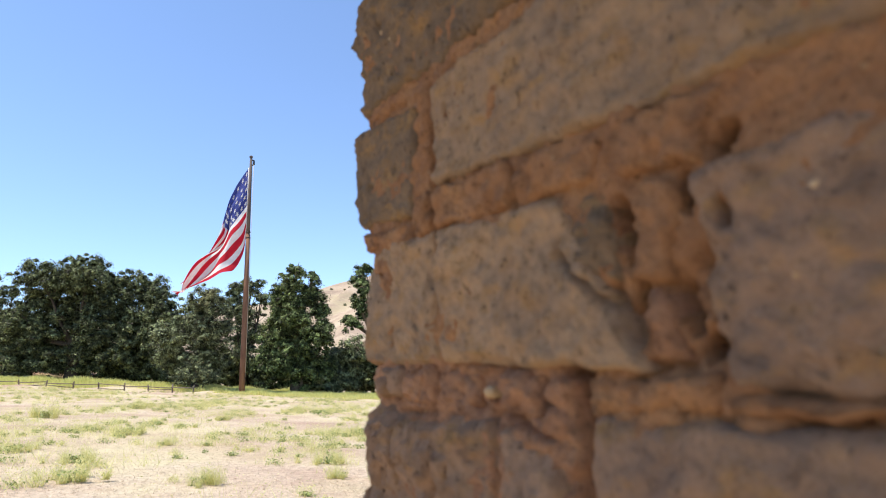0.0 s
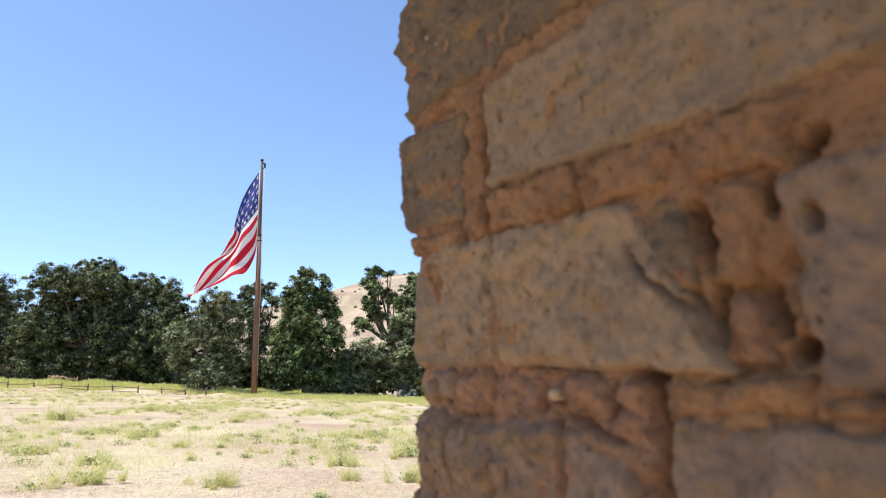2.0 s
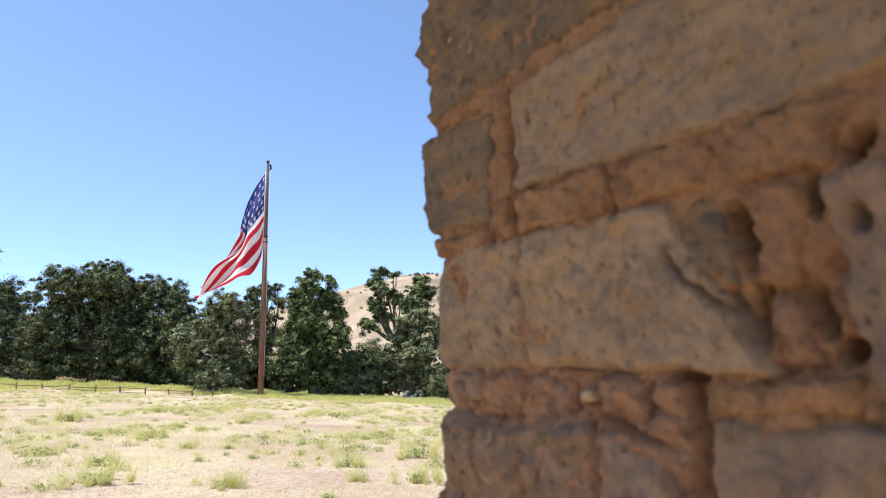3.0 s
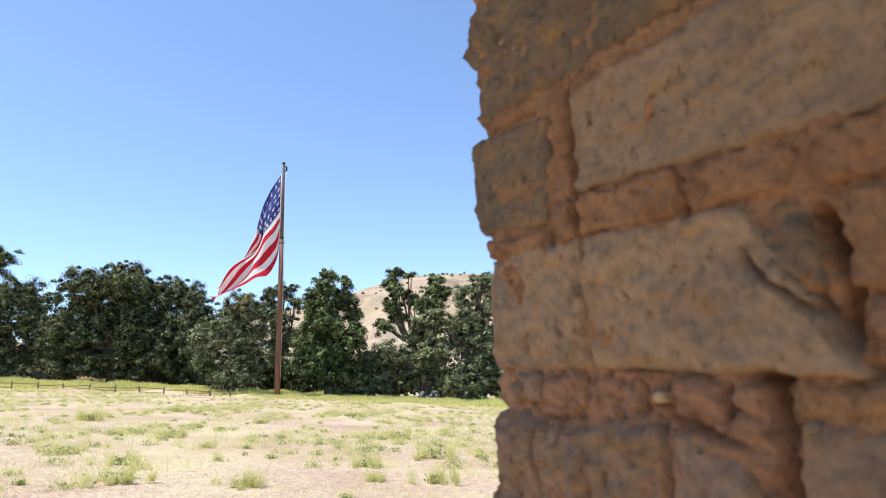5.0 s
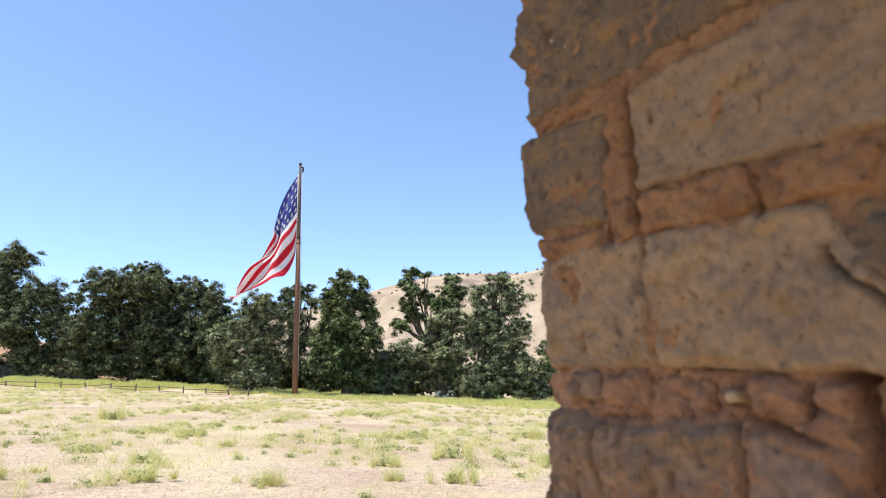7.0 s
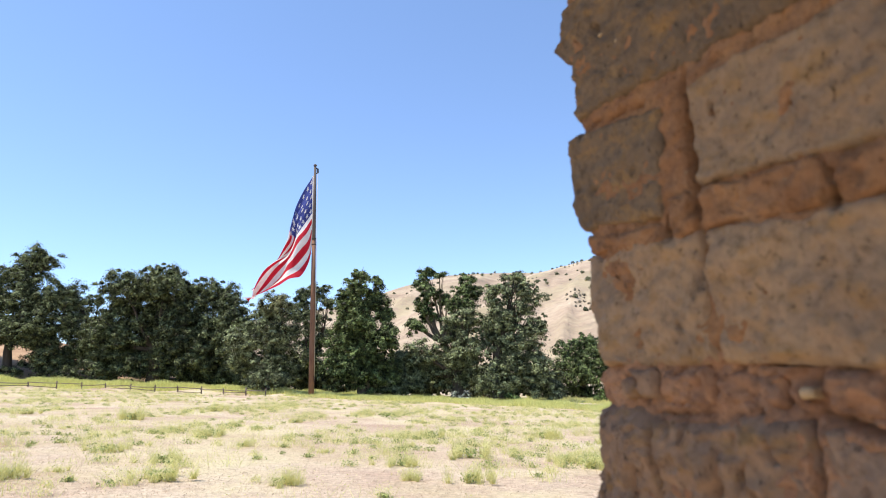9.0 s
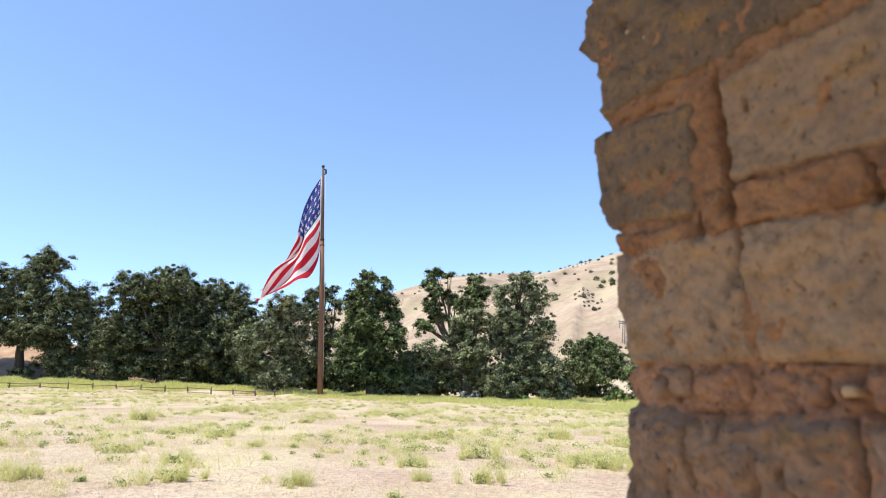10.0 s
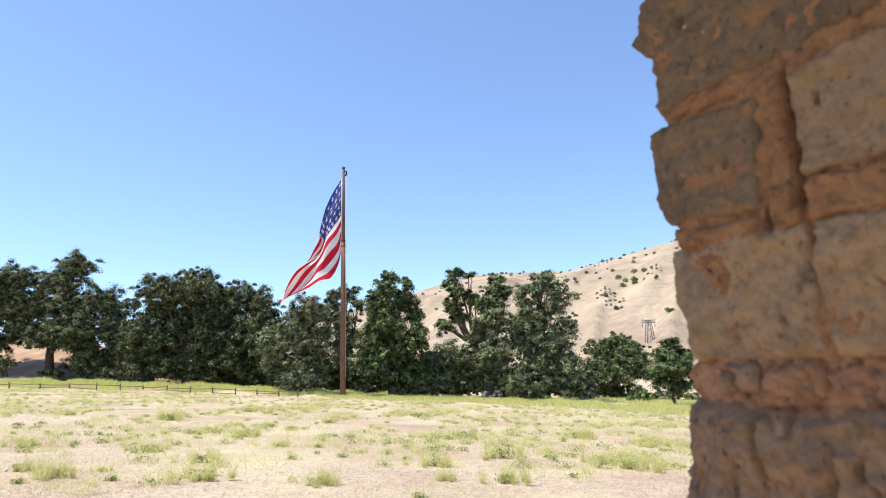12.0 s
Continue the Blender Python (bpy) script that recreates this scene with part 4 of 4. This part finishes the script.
def hollow(u, v):
    """Depth of the hollows at a place on the face."""
    d = 0.0
    for hu, hv, ru, rv, slant, dep in HOLES:
        x, y = u - hu, v - hv
        if abs(x) + abs(y) < 0.09:
            c, sn = math.cos(radians(slant)), math.sin(radians(slant))
            q = ((x * c + y * sn) / ru) ** 2 + ((y * c - x * sn) / rv) ** 2
            if q < 8:
                d += 1.5 * dep * math.exp(-q * q)
    return d


def relief(p, seed, amount):
    a = noise.fractal(Vector((p[0] * 28 + seed, p[1] * 28, p[2] * 28)), 0.8, 2.1, 3)
    b = noise.fractal(Vector((p[0] * 130 + seed, p[1] * 130, p[2] * 130)), 0.7, 2.0, 3)
    return amount * (0.0022 * a + 0.0019 * b)


def clod_cracks(u, v):
    """Cracks between the clods of mortar."""
    q = Vector((u * 34 + 0.6 * noise.noise((u * 60, v * 60, 1)), v * 50 + 0.6 * noise.noise((u * 60, v * 60, 8)), 0.5))
    d = noise.voronoi(q)[0]
    return 0.0026 * (1 - smoothstep(0.0, 0.16, d[1] - d[0])) - 0.0010 * (1 - smoothstep(0.0, 0.5, d[0]))


def build_core():
    """The mud mortar body of the wall, almost flush between the bricks, wrapped round its ruined end."""
    line = [("end", w) for w in np.linspace(WALL_T, 0.06, 8)] + [("end", w) for w in np.arange(0.05, 0.012, -0.004)]
    line += [("arc", a) for a in np.linspace(0, 1, 13)]
    line += [("front", u) for u in np.arange(0.014, 0.40, 0.0023)] + [("front", u) for u in np.linspace(0.42, WALL_L, 45)]
    line += [("back", w) for w in (WALL_L, WALL_L * 0.66, WALL_L * 0.33)]
    vs = list(np.arange(-0.3, FINE_LO, 0.08)) + list(np.arange(FINE_LO, FINE_HI, 0.0025)) + list(np.linspace(FINE_HI + 0.01, WALL_H, 9))
    verts = []
    for kind, q in line:
        for v in vs:
            e = edge_line(v) + 0.001
            R = 0.008 + 0.064 * smoothstep(1.625, 1.56, v)
            if kind == "end":
                u, w = e, max(q, R + (q - 0.012) * 0.5)
            elif kind == "arc":
                u, w = e + R * (1 - math.cos(q * math.pi / 2)), R * (1 - math.sin(q * math.pi / 2))
            elif kind == "front":
                u, w = e + R + q - 0.012, 0.0
            else:
                u, w = q, WALL_T
            if kind != "back":
                low = smoothstep(1.60, 1.54, v)
                w += 0.0008 + 0.002 * low + relief((u, w, v), 2.0, 1.3 + 0.8 * low) + clod_cracks(u, v) * (0.5 + 0.7 * low) if kind != "end" else 0
                u += relief((v, u, w), 9.0, 1.4) if kind != "front" else 0
                if kind == "front":
                    w += hollow(u, v)
            verts.append((u, w, v))
    nu, nv = len(line), len(vs)
    me = mesh_from("wall_adobe", verts, grid_faces(nu, nv, True), MORTAR, True)
    bm = bmesh.new()
    bm.from_mesh(me)
    bm.verts.ensure_lookup_table()
    bm.faces.new([bm.verts[i * nv + nv - 1] for i in range(nu)])
    bmesh.ops.recalc_face_normals(bm, faces=bm.faces)
    me.materials.append(CRUMBLED)
    for fc in bm.faces:
        c = fc.calc_center_median()
        if c.z < 1.54 and c.x < 0.252:
            fc.material_index = 1
    bm.to_mesh(me)
    bm.free()
    ob = new("wall_adobe", me)
    ob.matrix_world = WALL
    return tagged(ob, "ruined adobe wall of mud bricks in crumbling orange mortar", "wall", kind="structure")


def brick_mesh(corners, seed, step=0.0024, proud=0.002, r=0.004, rough=1.0, rl=None, rt=None, worn_end=False, lump=0.0, material=None):
    """A worn mud brick whose sides run back into the mortar. corners: low and high ends of its face, anticlockwise from the lower near one;
    rl: rounding of its free end, low and high; rt: rounding of its upper edge; worn_end: the free end follows the ruined end of the wall."""
    (ua, va), (ub, vb), (uc, vc), (ud, vd) = corners
    L, H, D = 0.5 * (ub - ua + uc - ud), 0.5 * (vd - va + vc - vb), 0.045
    def axis(n):
        inner = max(3, int(round(n / step)))
        back = [-D, -D * 0.45, -D * 0.15] if step > 0.006 else list(np.arange(-D, -0.001, max(step * 1.6, 0.004)))
        return back + list(np.linspace(0, n, inner)) + [n - b for b in reversed(back)]
    us, vs = axis(L), axis(H)
    rl, rt = rl or (r, r), rt or r
    def fall(d, r):
        return r * (1 - math.sqrt(max(0.0, 1 - (1 - d / r) ** 2))) if d < r else 0.0
    verts = []
    for s in us:
        cu = min(max(s, 0), L)
        for q in vs:
            cv = min(max(q, 0), H)
            back = max(0, -s, s - L, -q, q - H)
            w = -proud + back + fall(L - cu, r) + fall(cu, rl[0] + (rl[1] - rl[0]) * cv / H) + fall(cv, r) + fall(H - cv, rt)
            x, y = cu / L, cv / H
            v = (va * (1 - x) + vb * x) * (1 - y) + (vd * (1 - x) + vc * x) * y
            near = ua * (1 - y) + ud * y
            if worn_end:
                near += edge_line(v) - 0.002
            u = near + ((ub * (1 - y) + uc * y) - near) * x
            # wandering edges
            p = Vector((u * 30 + seed * 7.1, w * 30, v * 30))
            nv = noise.noise_vector(p) * 0.0030 * rough + noise.noise_vector(p * 3.4) * 0.0013 * rough
            if worn_end:
                nv.x *= smoothstep(0.0, 0.02, u - near)
            w += relief((u, w, v), seed * 1.7, 1.2 * rough) + nv.y * 0.25
            if lump:
                w -= lump * noise.fractal(Vector((u * 17 + seed, v * 20, seed)), 0.9, 2.0, 2)
            if step < 0.006:
                w += 0.8 * hollow(u, v)
            verts.append((u + nv.x, w, v + nv.z))
    return mesh_from("brick", verts, grid_faces(len(us), len(vs))[:, ::-1], material or ADOBE, True)


wall = build_core()


def near_brick(corners, seed, label="", name="brick", **how):
    return part(name, brick_mesh(corners, seed, **how), None, wall, label)


# the courses at eye height, from the top down
near_brick(((0.004, 1.842), (0.110, 1.838), (0.110, 1.925), (0.004, 1.925)), 1, step=0.004)
near_brick(((0.128, 1.836), (0.370, 1.832), (0.370, 1.922), (0.125, 1.922)), 2, step=0.004)
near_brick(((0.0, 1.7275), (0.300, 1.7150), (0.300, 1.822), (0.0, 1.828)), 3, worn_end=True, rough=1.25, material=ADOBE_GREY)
near_brick(((0.318, 1.7140), (0.560, 1.7130), (0.560, 1.815), (0.318, 1.818)), 4, step=0.004)
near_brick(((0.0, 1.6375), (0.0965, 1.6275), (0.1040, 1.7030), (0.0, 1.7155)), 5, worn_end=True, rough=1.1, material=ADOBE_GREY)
near_brick(((0.1268, 1.6415), (0.4600, 1.6130), (0.4600, 1.7030), (0.1285, 1.7055)), 6, proud=0.0026)
near_brick(((0.4800, 1.6150), (0.7000, 1.6150), (0.7000, 1.7010), (0.4800, 1.7020)), 7, step=0.006)
near_brick(((0.012, 1.5350), (0.1285, 1.5325), (0.1280, 1.6135), (-0.066, 1.6260)), 8, r=0.006, rl=(0.03, 0.12), rt=0.006, rough=1.2, lump=0.002, material=ADOBE_PALE)
near_brick(((0.1300, 1.5325), (0.2880, 1.5275), (0.2420, 1.6040), (0.1300, 1.6135)), 9, proud=0.0028, rt=0.006, rough=1.2, material=ADOBE_PALE)
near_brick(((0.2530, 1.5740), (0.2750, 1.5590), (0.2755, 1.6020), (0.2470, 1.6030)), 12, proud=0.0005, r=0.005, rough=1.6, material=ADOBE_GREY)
near_brick(((0.3170, 1.5185), (0.5400, 1.5100), (0.5400, 1.6170), (0.3120, 1.5960)), 10, proud=0.003, r=0.007, rough=1.2, lump=0.003, material=ADOBE_DUN)
near_brick(((-0.064, 1.4150), (0.1790, 1.4150), (0.1770, 1.5060), (-0.050, 1.5060)), 33, r=0.008, rough=1.8, rl=(0.115, 0.115), rt=0.014, lump=0.007, material=ADOBE_ROSE)
near_brick(((0.1830, 1.4180), (0.2330, 1.4180), (0.2310, 1.4960), (0.1830, 1.5030)), 34, r=0.010, rough=1.6, rt=0.014, lump=0.005, material=ADOBE_ROSE)
near_brick(((0.2560, 1.4180), (0.4700, 1.4160), (0.4700, 1.5100), (0.2540, 1.5090)), 35, proud=0.004, r=0.005, rough=1.0, material=ADOBE_ROSE)
near_brick(((-0.054, 1.3120), (0.2100, 1.3120), (0.2100, 1.3960), (-0.054, 1.3960)), 36, step=0.006, r=0.013, rl=(0.115, 0.115))
near_brick(((0.2280, 1.3100), (0.4500, 1.3100), (0.4500, 1.3940), (0.2280, 1.3940)), 37, step=0.006, r=0.013)

# clods of mud mortar pressed into the joints
for name, corners, q, tip in (
    ("clod", ((0.016, 1.618), (0.0975, 1.6105), (0.0975, 1.6240), (0.014, 1.6335)), 0.0018, ""),
    ("clod", ((0.1020, 1.6115), (0.1230, 1.6110), (0.1235, 1.6390), (0.1010, 1.6400)), 0.0022, ""),
    ("clod", ((0.1055, 1.6420), (0.1200, 1.6415), (0.1206, 1.7030), (0.1090, 1.7010)), 0.0010, ""),
    ("clod", ((0.1290, 1.6140), (0.2085, 1.6085), (0.2085, 1.6315), (0.1270, 1.6390)), 0.0026, ""),
    ("clod", ((0.2130, 1.6080), (0.2640, 1.6050), (0.2740, 1.6265), (0.2130, 1.6310)), 0.0026, ""),
    ("clod", ((0.2760, 1.6060), (0.3190, 1.5950), (0.3290, 1.6185), (0.2770, 1.6265)), 0.0030, ""),
    ("clod", ((0.2885, 1.5605), (0.3020, 1.5585), (0.3070, 1.5950), (0.2890, 1.6005)), 0.0050, "orange tongue of mud"),
    ("clod", ((0.2860, 1.5330), (0.3010, 1.5290), (0.2990, 1.5500), (0.2890, 1.5550)), 0.0022, ""),
    ("clod", ((0.2570, 1.5100), (0.3160, 1.5150), (0.3150, 1.5270), (0.2550, 1.5255)), 0.0020, ""),
    ("clod", ((0.3200, 1.5130), (0.4200, 1.5100), (0.4200, 1.5175), (0.3200, 1.5180)), 0.0010, ""),
    ("clod", ((0.1940, 1.5080), (0.2200, 1.5040), (0.2210, 1.5290), (0.1930, 1.5300)), 0.0015, ""),
    ("clod", ((0.0800, 1.5090), (0.1240, 1.5080), (0.1230, 1.5300), (0.0810, 1.5290)), 0.0006, ""),
    ("clod", ((0.1290, 1.5100), (0.1680, 1.5085), (0.1700, 1.5280), (0.1280, 1.5300)), 0.0002, "")):
    crumbly = corners[2][1] < 1.535 and corners[0][0] < 0.25 or corners[2][1] < 1.551 and corners[0][0] > 0.28 and corners[0][1] > 1.53
    near_brick(corners, corners[0][0] * 90 + corners[0][1], tip, name, step=0.0022, proud=q - 0.0016 * crumbly, r=0.0045 if crumbly else 0.0035, rough=2.0 if crumbly else 1.4, material=CRUMBLED if crumbly else MORTAR)
near_brick(((0.046, 1.513), (0.074, 1.513), (0.074, 1.531), (0.046, 1.531)), 5.7, "dark reddish brick scrap", "brick_scrap", step=0.0022, proud=0.003, rough=1.3, material=ADOBE_ROSE)

# pale stones set in the mud
PALE_STONE = Mat("pale_stone", 0.8)
PALE_STONE.color(PALE_STONE.ramp(PALE_STONE.noise(90, 4), (0.3, (0.36, 0.23, 0.11)), (0.7, (0.52, 0.35, 0.19))))
for pu, pv, ps in ((0.1815, 1.5180, 0.0044), (0.2560, 1.6700, 0.0020), (0.3483, 1.5545, 0.0022), (0.3560, 1.5790, 0.0018), (0.0520, 1.7830, 0.0020), (0.0700, 1.7680, 0.0016)):
    near_brick(((pu - ps, pv - ps * 0.7), (pu + ps, pv - ps * 0.6), (pu + ps * 0.9, pv + ps * 0.6), (pu - ps * 0.9, pv + ps * 0.7)), pu * 50, "small pale stone", "pebble", step=0.0012, proud=0.0032, r=ps * 0.5, rough=0.4, material=PALE_STONE.m)

# the rest of the wall, from a few shared bricks
coarse = [brick_mesh(((0, 0), (0.225, 0), (0.225, 0.078), (0, 0.078)), 30 + k, 0.02, 0.003, 0.008, 1.2) for k in range(6)]
r = random.Random(12)
for c in range(24):
    v0 = 0.005 + 0.101 * c
    near_row = 1.30 < v0 + 0.04 < 1.94
    u = (0.56 if c % 2 else 0.68) if near_row else (0.03 if c % 2 else 0.005)
    if not near_row and c % 2:
        u += 0.10
    while u < WALL_L - 0.24:
        ob = part("brick", coarse[r.randrange(6)], None, wall)
        ob.location = (u, 0, v0 + r.uniform(-0.004, 0.004))
        ob.scale = (r.uniform(0.94, 1.03), 1, r.uniform(0.94, 1.06))
        u += 0.247


for c in range(24):
    v0 = 0.005 + 0.101 * c
    for w0 in (0.535, 0.300):
        ob = part("brick", coarse[r.randrange(6)], None, wall)
        ob.matrix_local = pose(edge_line(v0 + 0.04) + 0.006, w0, v0, 0, 0, -90)

# ---- unseen plank roof, added to keep the sun off the wall face ----
def shade_roof():
    root = thing("shade_roof", WALL @ pose(0, 0, WALL_H), "unseen plank roof added to keep the sun off the adobe wall", "roof", kind="structure")
    g = random.Random(9)
    for k in range(9):
        w0 = -0.62 + 0.146 * k
        bm = bmesh.new()
        bmesh.ops.create_cube(bm, size=1)
        for v in bm.verts:
            v.co = Vector((v.co.x * 3.1 + 1.05 + g.uniform(-0.004, 0.004), v.co.y * 0.142 + w0, v.co.z * 0.028 + 0.095))
        bmesh.ops.bevel(bm, geom=list(bm.edges), offset=0.004, segments=1, affect="EDGES")
        part("plank", bm, POLE_GREY, root)
    for u in (-0.3, 0.35, 1.0, 1.65, 2.3):
        bm = bmesh.new()
        bmesh.ops.create_cube(bm, size=1)
        for v in bm.verts:
            v.co = Vector((v.co.x * 0.07 + u, v.co.y * 1.2 - 0.03, v.co.z * 0.09 + 0.036))
        bmesh.ops.bevel(bm, geom=list(bm.edges), offset=0.005, segments=1, affect="EDGES")
        part("rafter", bm, POLE_GREY, root)


shade_roof()
